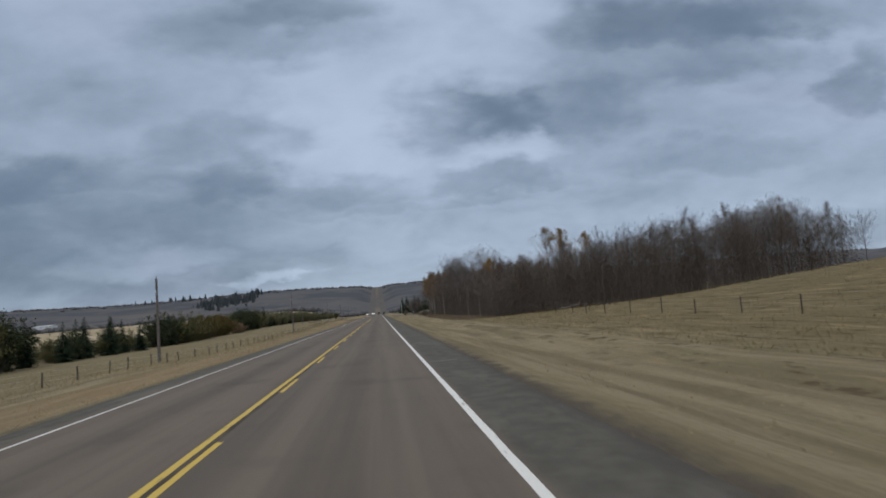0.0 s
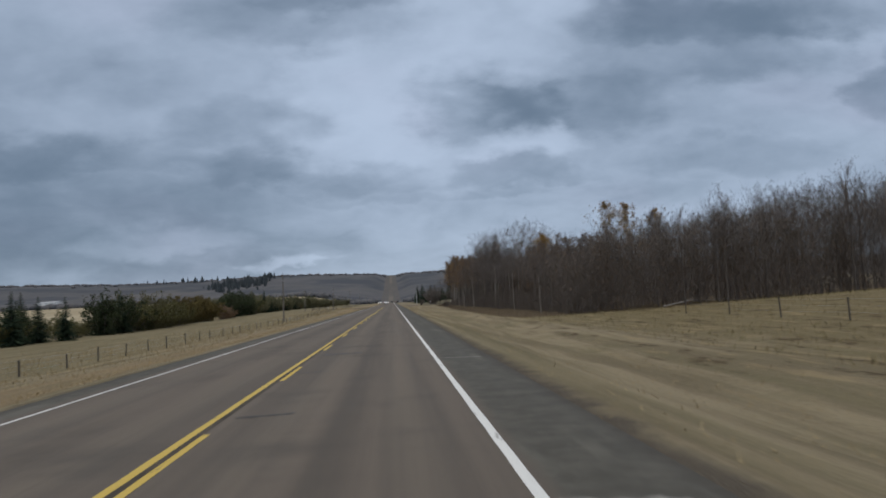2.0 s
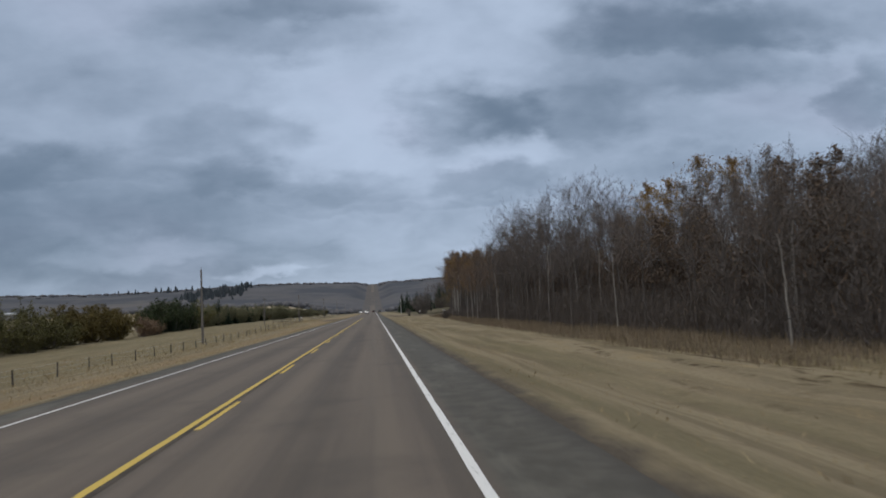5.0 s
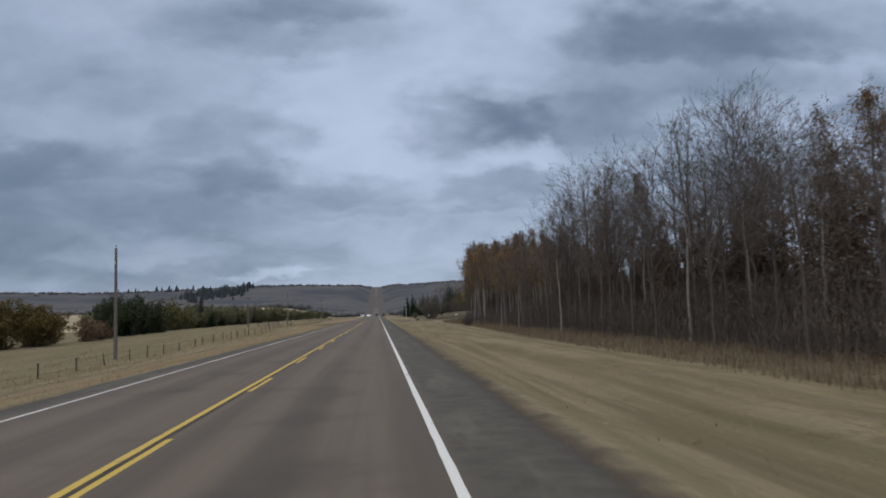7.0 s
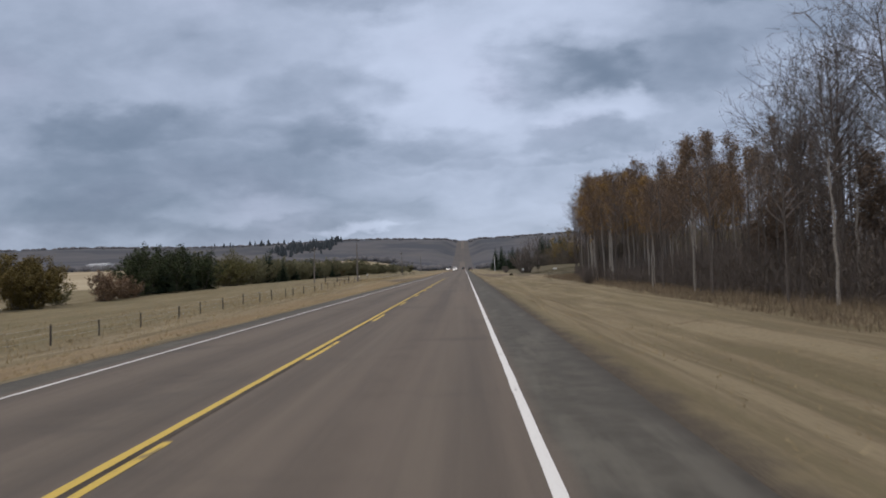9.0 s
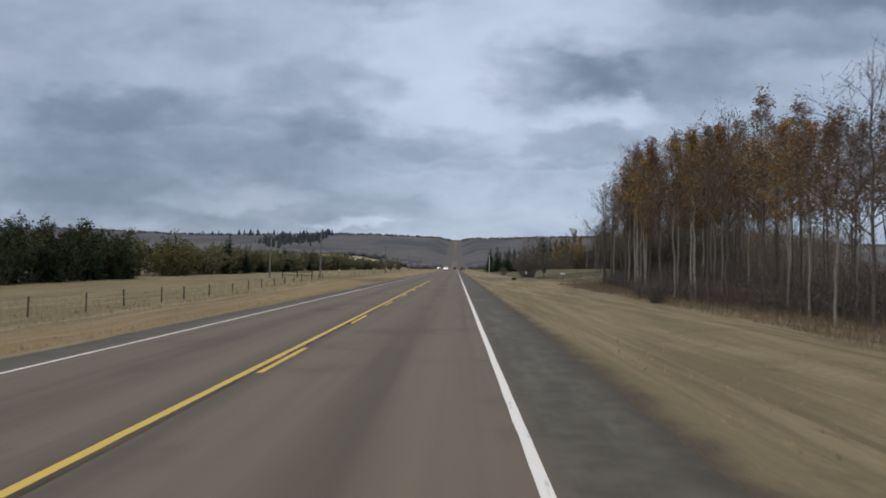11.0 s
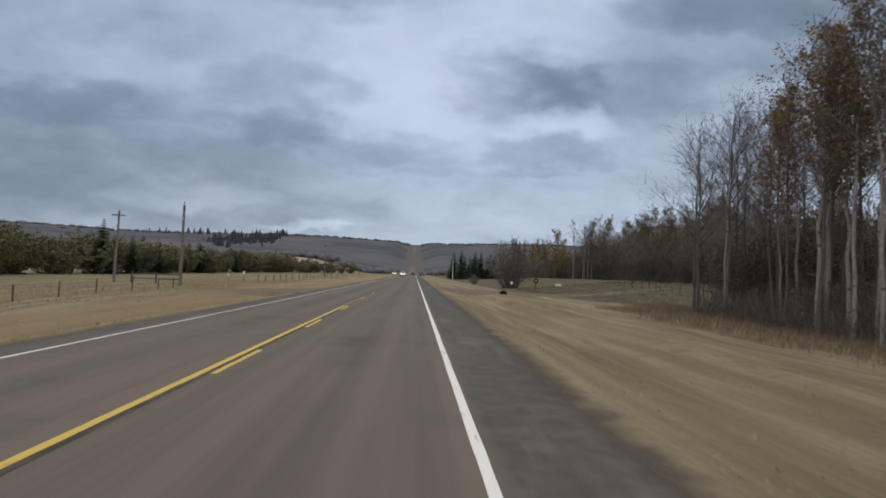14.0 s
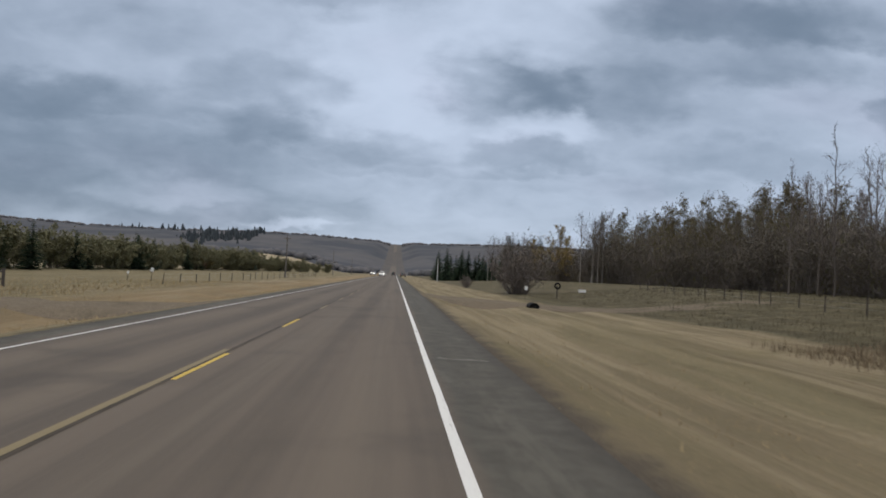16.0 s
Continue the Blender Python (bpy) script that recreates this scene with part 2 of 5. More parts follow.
c = n.mix(n.step(blot, 0.52, 0.75, 0, 0.5), c, (0.062, 0.056, 0.05))
c = n.mix(n.step(chips, 0.55, 0.75, 0, 0.5), c, (0.20, 0.18, 0.155))
c = n.mix(n.step(chips, 0.42, 0.28, 0, 0.5), c, (0.04, 0.036, 0.033))
shoulder = n.math("ADD", ax, n.math("MULTIPLY", n.math("SUBTRACT", blot, 0.5), 0.3))
sh_c = n.mix(n.step(n.noise(p, 2.2, 6, 0.65), 0.35, 0.7), (0.076, 0.071, 0.059), (0.110, 0.102, 0.085))
sh_c = n.mix(n.step(n.noise(n.vmath("MULTIPLY", p, (1.0, 0.16, 1.0)), 1.1, 5, 0.65), 0.52, 0.66, 0.0, 0.55), sh_c, (0.150, 0.141, 0.117))
sh_c = n.mix(n.step(n.math("ADD", n.math("ABSOLUTE", n.math("SUBTRACT", ax, 0.3)), n.math("MULTIPLY", blot, 0.5)), 4.6, 5.0, 0.0, 0.45), sh_c, (0.045, 0.039, 0.033))
c = n.mix(n.step(shoulder, 3.62, 3.85), c, sh_c)
c = n.mix(n.step(shoulder, -3.62, -3.9), c, sh_c)
n.shade(c, n.step(wear, 0.2, 0.8, 0.72, 0.86), height=chips, bump=0.4, far=0.012, specular=0.2)


def paint(name, colour, worn):
    m, n = material(name)
    p = n.place()
    x, y, z = n.xyz(p)
    c = n.mix(n.step(n.noise(p, 30, 4, 0.7), 0.4, 0.75, 0, 0.35), colour, tuple(v * 0.55 for v in colour))
    c = n.mix(n.step(n.noise(n.vec(n.math("MULTIPLY", x, 7.0), n.math("MULTIPLY", y, 1.2), 0.0), 1.0, 6, 0.7), 0.58, 0.68, 0, worn), c, (0.10, 0.088, 0.075))
    n.shade(c, 0.65, height=n.noise(p, 60, 3), bump=0.2, far=0.005)
    return m


m_yellow = paint("yellow_road_paint", (0.62, 0.445, 0.085), 0.75)
m_white = paint("white_road_paint", (0.78, 0.78, 0.75), 0.65)
m_faded = paint("faded_road_paint", (0.235, 0.188, 0.10), 0.75)


def bark(name, low, high, scale=6.0, dark=(0.06, 0.05, 0.045)):
    m, n = material(name)
    p = n.t.nodes.new("ShaderNodeTexCoord").outputs["Object"]
    x, y, z = n.xyz(p)
    a = n.noise(n.vec(n.math("MULTIPLY", x, 4.0), n.math("MULTIPLY", y, 4.0), n.math("MULTIPLY", z, 0.9)), scale, 5, 0.65)
    c = n.mix(n.step(a, 0.3, 0.7), low, high)
    c = n.mix(n.step(n.noise(p, 3.5, 5, 0.7), 0.56, 0.66, 0, 0.8), c, dark)
    c = n.mix(n.math("MULTIPLY", random_of(n), 0.35), c, dark)
    n.shade(c, 0.9, height=a, bump=0.5, far=0.02, specular=0.15)
    return m


m_pale_bark = bark("pale_aspen_bark", (0.24, 0.215, 0.185), (0.42, 0.385, 0.335), 5.0)
m_dark_bark = bark("grey_bark", (0.088, 0.074, 0.063), (0.195, 0.168, 0.146), 6.0)
m_twig = bark("bare_twigs", (0.112, 0.096, 0.086), (0.215, 0.186, 0.168), 8.0)
m_weathered = bark("weathered_wood", (0.055, 0.047, 0.04), (0.13, 0.115, 0.10), 9.0)


def foliage(name, a, b, rough=0.85):
    m, n = material(name)
    r = random_of(n, "island")
    c = n.mix(r, a, b)
    c = n.mix(n.math("MULTIPLY", random_of(n), 0.3), c, tuple(v * 0.5 for v in a))
    n.shade(c, rough, specular=0.15)
    return m


m_orange = foliage("autumn_leaves", (0.255, 0.155, 0.055), (0.40, 0.25, 0.09))
m_amber = foliage("amber_olive_leaves", (0.115, 0.095, 0.034), (0.190, 0.142, 0.052))
# greyer, paler copy of the olive willow leaves, tinted for distance haze
m_hazed_olive = foliage("hazed_olive_leaves", (0.150, 0.148, 0.085), (0.225, 0.212, 0.120))
m_yellow_leaf = foliage("dull_yellow_leaves", (0.20, 0.145, 0.045), (0.36, 0.255, 0.085))
m_rust = foliage("rusty_leaves", (0.165, 0.114, 0.076), (0.275, 0.187, 0.118))
m_olive = foliage("olive_willow_leaves", (0.092, 0.090, 0.036), (0.165, 0.150, 0.062))
m_darkgreen = foliage("dark_green_leaves", (0.034, 0.046, 0.022), (0.072, 0.088, 0.040))
m_spruce = foliage("spruce_needles", (0.012, 0.022, 0.014), (0.04, 0.06, 0.032))
m_brush = foliage("grey_brush", (0.146, 0.124, 0.108), (0.196, 0.167, 0.145))
# next two colours are cooled and paled to carry the distance haze
m_hazed_wood = foliage("hazed_far_woods", (0.135, 0.133, 0.138), (0.17, 0.165, 0.168))
m_hazed_spruce = foliage("hazed_far_spruce", (0.040, 0.049, 0.055), (0.075, 0.084, 0.088))
m_deep_brush = foliage("dark_brown_brush", (0.116, 0.097, 0.083), (0.172, 0.143, 0.120))
m_rough = foliage("rough_grey_tan_grass", (0.135, 0.106, 0.072), (0.29, 0.225, 0.15))
m_straw = foliage("straw_blades", (0.26, 0.19, 0.095), (0.50, 0.40, 0.23))
m_greenstraw = foliage("green_straw_blades", (0.14, 0.125, 0.05), (0.40, 0.31, 0.17))

# ---- helpers for meshes ----
rnd = np.random.default_rng(11)


def mesh_ob(name, verts, faces, mats, parent=None, label="", index=None, smooth=False):
    me = bpy.data.meshes.new(name)
    me.from_pydata(np.asarray(verts, float).tolist(), [], [list(map(int, f)) for f in faces])
    for mt in mats if isinstance(mats, (list, tuple)) else [mats]:
        me.materials.append(mt)
    if index is not None:
        me.polygons.foreach_set("material_index", np.asarray(index, np.int32))
    if smooth:
        me.polygons.foreach_set("use_smooth", np.ones(len(faces), bool))
    me.update()
    ob = new(name, me)
    if parent is not None:
        ob.parent = parent
    if label:
        ob["label"] = label
    return ob


def part(name, bm, mat, parent, label=""):
    me = bpy.data.meshes.new(name)
    bm.to_mesh(me)
    bm.free()
    me.materials.append(mat)
    ob = new(name, me)
    ob.parent = parent
    if label:
        ob["label"] = label
    return ob


def thing(name, label, category, group="", m=None):
    e = new(name)
    if m is not None:
        e.matrix_basis = m
    return tagged(e, label, category, group)


def smooth(v):
    v = np.clip(v, 0, 1)
    return v * v * (3 - 2 * v)


def lattice(n, m):
    """Faces of an n x m grid of vertices, row by row."""
    i = np.arange((n - 1) * (m - 1))
    a = i // (m - 1) * m + i % (m - 1)
    return np.stack([a, a + 1, a + m + 1, a + m], 1)


def rods(segs, sides):
    """Tapered prisms; a row is x0 y0 z0 x1 y1 z1 r0 r1."""
    s = np.asarray(segs, float)
    a, b = s[:, :3], s[:, 3:6]
    d = b - a
    d /= np.linalg.norm(d, axis=1, keepdims=True) + 1e-9
    ref = np.where(np.abs(d[:, 2:3]) > 0.9, [[1.0, 0, 0]], [[0, 0, 1.0]])
    u = np.cross(d, ref)
    u /= np.linalg.norm(u, axis=1, keepdims=True) + 1e-9
    v = np.cross(d, u)
    ang = np.arange(sides) * 2 * math.pi / sides
    ring = np.cos(ang)[None, :, None] * u[:, None] + np.sin(ang)[None, :, None] * v[:, None]
    lo = a[:, None] + ring * s[:, 6][:, None, None]
    hi = b[:, None] + ring * s[:, 7][:, None, None]
    verts = np.concatenate([lo, hi], 1).reshape(-1, 3)
    base = (np.arange(len(s)) * 2 * sides)[:, None]
    k = np.arange(sides)
    quads = np.stack([k, (k + 1) % sides, (k + 1) % sides + sides, k + sides], 1)
    return verts, (base[:, :, None] + quads[None]).reshape(-1, 4)


def tube(pts, radii, sides):
    """One unbroken tapering tube through the points."""
    p = np.asarray(pts, float)
    ang = np.arange(sides) * 2 * math.pi / sides
    ring = np.stack([np.cos(ang), np.sin(ang), 0 * ang], 1)
    v = (p[:, None] + ring[None] * np.asarray(radii)[:, None, None]).reshape(-1, 3)
    k = np.arange(sides)
    quads = np.stack([k, (k + 1) % sides, (k + 1) % sides + sides, k + sides], 1)
    f = (np.arange(len(p) - 1)[:, None, None] * sides + quads[None]).reshape(-1, 4)
    return v, f


def slivers(a, b, width, rng):
    """Flat tapering twigs from a to b."""
    a, b = np.asarray(a, float), np.asarray(b, float)
    d = b - a
    s = np.cross(d, rng.normal(size=d.shape))
    s /= np.linalg.norm(s, axis=1, keepdims=True) + 1e-9
    wd = (np.broadcast_to(width, len(a)) * rng.uniform(0.7, 1.3, len(a)))[:, None]
    v = np.stack([a - s * wd * 1.15, a + s * wd * 1.15, b], 1).reshape(-1, 3)
    return v, np.arange(3 * len(a)).reshape(-1, 3)


def blades(pts, size, rng, flat=0.5):
    """Small pointed leaves at the points."""
    p = np.asarray(pts, float)
    k = len(p)
    d = rng.normal(size=(k, 3))
    d[:, 2] *= flat
    d /= np.linalg.norm(d, axis=1, keepdims=True)
    e = rng.normal(size=(k, 3))
    e -= d * (e * d).sum(1, keepdims=True)
    e /= np.linalg.norm(e, axis=1, keepdims=True)
    s = size * rng.uniform(0.6, 1.4, (k, 1))
    v = np.stack([p - d * s * 0.7 - e * s * 0.62, p - d * s * 0.7 + e * s * 0.62, p + d * s * 1.1], 1).reshape(-1, 3)
    return v, np.arange(3 * k).reshape(k, 3)


# ---- lie of the land ----
def rise(y):
    """The road is level at first, then climbs the far hill."""
    return 100 * smooth((np.asarray(y, float) - 860) / 1900)


RIGHT = ([0, 4.9, 5.4, 6.2, 8.8, 10.2, 12.4, 13.4, 16, 20, 30, 60, 200, 800], [-.1, -.1, -.05, -.18, -.82, -.88, -.60, -.58, -.80, -.72, -.55, -.1, 1.5, 2.5])
LEFT = ([0, 4.3, 4.8, 5.6, 8.5, 12, 17, 30, 60, 120, 300, 800], [-.1, -.1, -.05, -.2, -.78, -.8, -1.0, -1.2, -1.4, -2.2, -4.0, -4.0])


def land(x, y):
    x, y = np.broadcast_arrays(np.asarray(x, float), np.asarray(y, float))
    z = np.where(x >= 0, np.interp(x, *RIGHT), np.interp(-x, *LEFT))
    z = z + 1.7 * smooth((x - 19) / 24) * smooth((y - 220) / 50) * smooth((560 - y) / 120)
    z = z + 3.3 * smooth((x - 24) / 34) * smooth((122 - y) / 70)
    z = z + np.where(x < 0, smooth((-x - 8) / 6) * (-0.45 * smooth((y - 40) / 40) * smooth((215 - y) / 40) + 0.55 * smooth((y - 225) / 45)), 0.0)
    d = y + 0.42 * np.maximum(0, -x) + 0.12 * np.maximum(0, x)
    z = z + np.where(x < -40, 13 * smooth((d - 330) / 520), 0) * smooth((-x - 40) / 60)
    away = smooth((np.abs(x) - 12) / 40)
    hill = 93 * smooth((d - 860) / 1500) * (0.86 + 0.10 * smooth((-x - 300) / 600) + 0.14 * np.sin(x * 0.0021 + 1.3) + 0.05 * np.sin(x * 0.0083 + y * 0.002))
    return z * (1 - smooth((y - 900) / 400)) + rise(y) * (1 - away) + hill * away


xs = np.concatenate([-np.geomspace(4200, 40, 46), np.arange(-38, -12, 1.4), np.arange(-12, 16, 0.5), np.arange(16, 40, 1.4), np.geomspace(42, 4200, 46)])
ys = np.concatenate([np.arange(-160, -20, 14.0), np.arange(-20, 360, 1.6), np.geomspace(362, 4600, 90)])
X, Y = np.meshgrid(xs, ys)
Z = land(X, Y)
off_road = smooth((np.abs(X - 0.3) - 5.2) / 2.0) * (Y < 500)
lump = np.array([noise.noise((a * 0.35, b * 0.2, 0)) * 0.10 + noise.noise((a * 0.9, b * 0.35, 5)) * 0.035 for a, b in zip(X.ravel(), Y.ravel())]).reshape(X.shape)
Z += lump * off_road
faces = lattice(len(ys), len(xs))
cx, cy = X.ravel()[faces].mean(1), Y.ravel()[faces].mean(1)
cd = cy + 0.42 * np.maximum(0, -cx) + 0.12 * np.maximum(0, cx)
swath = np.abs(cx) < 15
slot = np.zeros(len(faces), int)
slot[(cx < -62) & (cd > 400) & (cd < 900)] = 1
# slots 2 and 4: far ground in the haze-tinted colours
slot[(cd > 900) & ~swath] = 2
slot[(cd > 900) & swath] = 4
slot[(cx > 150) & (cy < 700)] = 1
slot[(cx > np.interp(cy, [105, 165, 215, 266], [18.5, 18.5, 19.3, 20.5])) & (cx < 92) & (cy > 106) & (cy < 266)] = 3
slot[(cx > np.interp(cy, [262, 309, 345, 420], [30, 46, 57, 62])) & (cx < 100) & (cy >= 266) & (cy < 430)] = 3
ground = mesh_ob("ground", np.stack([X, Y, Z], -1).reshape(-1, 3), faces, [m_grass, m_stubble, m_hazed_floor, m_leaflitter, m_hazed_cutting], index=slot, smooth=True)
tagged(ground, "dry tan autumn grass, ditches and fields beside the highway", "ground", kind="structure")

# ---- road ----
rx = [-4.4, -4.38, -3.5, -1.8, 0, 1.8, 3.6, 5.02, 5.04]
ry = np.concatenate([np.arange(-150, 900, 6.0), np.geomspace(905, 3000, 60)])
RX, RY = np.meshgrid(rx, ry)
RZ = rise(RY) + 0.0
RZ[:, 0] -= 0.25
RZ[:, -1] -= 0.25
wob_edge = np.array([noise.noise((0, b * 0.5, 3)) * 0.12 for b in ry])
RX[:, -1] += wob_edge
RX[:, -2] += wob_edge
RX[:, 0] -= wob_edge[::-1]
RX[:, 1] -= wob_edge[::-1]
road = mesh_ob("road", np.stack([RX, RY, RZ], -1).reshape(-1, 3), lattice(len(ry), len(rx)), m_asphalt)
tagged(road, "worn two-lane asphalt highway with brownish wheel paths", "road", kind="structure")


def stripe(name, x, y0, y1, width, mat, label, seed=0, lift=0.004):
    k = max(2, int((y1 - y0) / 0.45) + 1) if y1 - y0 < 420 else 700
    yy = np.linspace(y0, y1, k)
    wl = np.array([noise.noise((seed, v * 3.1, 1)) * 0.012 for v in yy])
    wr = np.array([noise.noise((seed, v * 3.1, 9)) * 0.012 for v in yy])
    zz = rise(yy) + lift
    v = np.concatenate([np.stack([x - width / 2 + wl, yy, zz], 1), np.stack([x + width / 2 + wr, yy, zz], 1)])
    i = np.arange(k - 1)
    return mesh_ob(name, v, np.stack([i, i + k, i + k + 1, i + 1], 1), mat, road, label)


m_joint, n = material("dark_worn_joint")
p = n.place()
n.shade(n.mix(n.step(n.noise(n.vmath("MULTIPLY", p, (3.0, 0.5, 1.0)), 1.5, 5, 0.7), 0.35, 0.65), (0.042, 0.033, 0.023), (0.090, 0.072, 0.052)), 0.8)
stripe("edge_line", 3.6, -150, 330, 0.11, m_white, "worn white edge line")
stripe("edge_line", 3.6, 330, 880, 0.11, m_white, "worn white edge line")
stripe("edge_line", -3.49, -150, 330, 0.072, m_white, "thin white edge line")
stripe("edge_line", -3.49, 330, 880, 0.072, m_white, "thin white edge line")
stripe("joint_seal", -0.022, -150, 330, 0.095, m_joint, "dark worn joint between the lanes", 7, 0.003)
stripe("centre_line", -0.12, -150, 251, 0.11, m_yellow, "solid yellow centre line", 4)
stripe("centre_line", -0.10, 251.3, 262, 0.11, m_faded, "faded yellow centre line", 4)
for k in range(-4, 42):
    y1 = 9.0 * k + 0.9
    y1 -= float(np.interp(y1, [120, 150, 190, 215, 232, 243, 253, 255], [0.1, 0.7, 0.9, 1.2, 1.4, 2.1, 2.2, 0.5]))
    if y1 < 252:
        stripe("centre_dash", 0.075, y1 - 3.1, y1, 0.095, m_yellow, "", k)
    else:
        stripe("centre_dash", 0.05, y1 - 3.0, y1, 0.085, m_yellow if k < 31 else m_faded, "", k)

# sealed cracks across the shoulder, and a tar patch in the lane
m_seal, n = material("worn_crack_filler")
p = n.place()
n.shade(n.mix(n.step(n.noise(p, 9, 5, 0.7), 0.4, 0.7), (0.26, 0.25, 0.22), (0.11, 0.105, 0.095)), 0.8)
m_tar, n = material("dark_tar")
p = n.place()
n.shade(n.mix(n.step(n.noise(p, 6, 5, 0.7), 0.35, 0.65), (0.028, 0.026, 0.024), (0.075, 0.066, 0.056)), 0.6)


def crack(x0, x1, y, width, mat, label, slope=0.0, seed=1):
    k = 26
    xx = np.linspace(x0, x1, k)
    yy = y + slope * (xx - x0) + np.array([noise.noise((a * 2.3, seed, 0)) * 0.06 for a in xx])
    hw = width * (0.35 + np.array([abs(noise.noise((a * 3.7, seed, 5))) for a in xx]))
    hw[0] = hw[-1] = 0.01
    v = np.concatenate([np.stack([xx, yy - hw, 0 * xx + 0.004], 1), np.stack([xx, yy + hw, 0 * xx + 0.004], 1)])
    i = np.arange(k - 1)
    return mesh_ob("crack_seal", v, np.stack([i, i + 1, i + k + 1, i + k], 1), mat, road, label)


for k, (y, a, b, wd) in enumerate(((20.5, 3.75, 4.6, 0.13), (42.0, 3.7, 4.7, 0.14), (55.2, 3.7, 4.8, 0.12), (88.0, 3.8, 4.9, 0.08), (121.0, 3.75, 4.6, 0.07), (144.0, 3.8, 4.8, 0.11), (176.0, 3.9, 4.8, 0.07), (209.2, 3.75, 4.75, 0.09), (236.0, 3.9, 4.7, 0.06), (262.0, 3.8, 4.8, 0.08))):
    crack(a, b, y, wd, m_seal, "pale worn crack filler", -0.25, k)
crack(0.15, 1.5, 58.6, 0.4, m_tar, "dark tar patch", 0.1, 40)
crack(0.15, 1.0, 47.0, 0.13, m_tar, "dark tar patch", 0.15, 42)
crack(0.15, 0.9, 53.2, 0.12, m_tar, "dark tar patch", 0.1, 43)
crack(0.2, 0.85, 62.5, 0.10, m_tar, "dark tar patch", 0.1, 44)
crack(-3.2, -0.7, 146.3, 0.09, m_tar, "dark crack across the lane", 0.12, 45)
crack(-3.2, -1.2, 33.0, 0.10, m_tar, "dark tar patch", 0.1, 41)

# ---- trees and shrubs ----
def unit(v):
    return v / (np.linalg.norm(v) + 1e-9)


def spread(d, ang, rng):
    """A direction at the angle ang (radians) from d, turned at random."""
    o = unit(np.cross(d, rng.normal(size=3)))
    return unit(d * math.cos(ang) + o * math.sin(ang))


def bare_tree(rng, h, bare=0.42, limbs=26, reach=0.24, lean=0.03, twigs=4, stout=0.0062, dome=0.0):
    """Trunk line, branch rods, twigs (from, to) and twig tips of a leafless tree of height h."""
    branch, tw0, tw1 = [], [], []
    k = 11
    pts = [np.array([0, 0, -0.3])]
    bend = rng.normal(size=2) * lean
    for i in range(1, k + 1):
        pts.append(np.array([bend[0] * h * (i / k) ** 2, bend[1] * h * (i / k) ** 2, h * i / k]) + np.append(rng.normal(size=2) * 0.06, 0))
    r0 = stout * h + rng.uniform(0.0, 0.025)
    rad = lambda f: r0 * (1 - f) ** 0.8 + 0.010
    at = lambda f: pts[min(int(f * k), k - 1)] + (pts[min(int(f * k), k - 1) + 1] - pts[min(int(f * k), k - 1)]) * (f * k - min(int(f * k), k - 1))
    for i in range(limbs):
        f = bare + (0.985 - bare) * (i + rng.uniform()) / limbs
        top = (f - bare) / (1 - bare)
        ln = h * reach * (0.55 + 0.75 * math.sin(math.pi * min(1, 0.25 + 0.72 * top))) * rng.uniform(0.6, 1.15) * (1.0 - (0.55 - 0.4 * dome) * top)
        az = rng.uniform(0, 2 * math.pi)
        el = rng.uniform(0.45, 0.95) * (1 - 0.3 * dome) + 0.35 * top
        d = np.array([math.cos(az) * math.cos(el), math.sin(az) * math.cos(el), math.sin(el)])
        p, rr = at(f), rad(f) * 0.68
        for s in range(4):
            d2 = unit(d + rng.normal(size=3) * 0.16 + np.array([0, 0, 0.10]))
            q = p + d2 * ln / 4
            r2 = rr * 0.68
            branch.append([*p, *q, max(rr, 0.014), max(r2, 0.011)])
            for _ in range(2 if s else 1):
                sd = spread(d2, rng.uniform(0.45, 0.95), rng)
                sl = ln * rng.uniform(0.24, 0.5)
                m = p + (q - p) * rng.uniform()
                e = m + (sd + np.array([0, 0, 0.15])) * sl
                tw0.append(m)
                tw1.append(e)
                for _ in range(twigs):
                    b0 = m + (e - m) * rng.uniform(0.2, 1.0)
                    td = spread(unit(e - m), rng.uniform(0.3, 0.9), rng)
                    b1 = b0 + td * sl * rng.uniform(0.4, 0.9)
                    tw0.append(b0)
                    tw1.append(b1)
                    for _ in range(1):
                        c0 = b0 + (b1 - b0) * rng.uniform(0.2, 0.9)
                        tw0.append(c0)
                        tw1.append(c0 + spread(td, rng.uniform(0.3, 0.9), rng) * sl * rng.uniform(0.2, 0.5))
            p, d, rr = q, d2, r2
    # dead side twigs low on the trunk
    for i in range(16):
        f = rng.uniform(0.12, max(bare, 0.15))
        a = at(f)
        az = rng.uniform(0, 2 * math.pi)
        tw0.append(a)
        tw1.append(a + np.array([math.cos(az), math.sin(az), rng.uniform(-0.1, 0.5)]) * rng.uniform(0.3, 1.1))
    return pts, [rad(i / k) * (1.25 if i == 0 else 1) for i in range(k + 1)], branch, np.array(tw0), np.array(tw1)


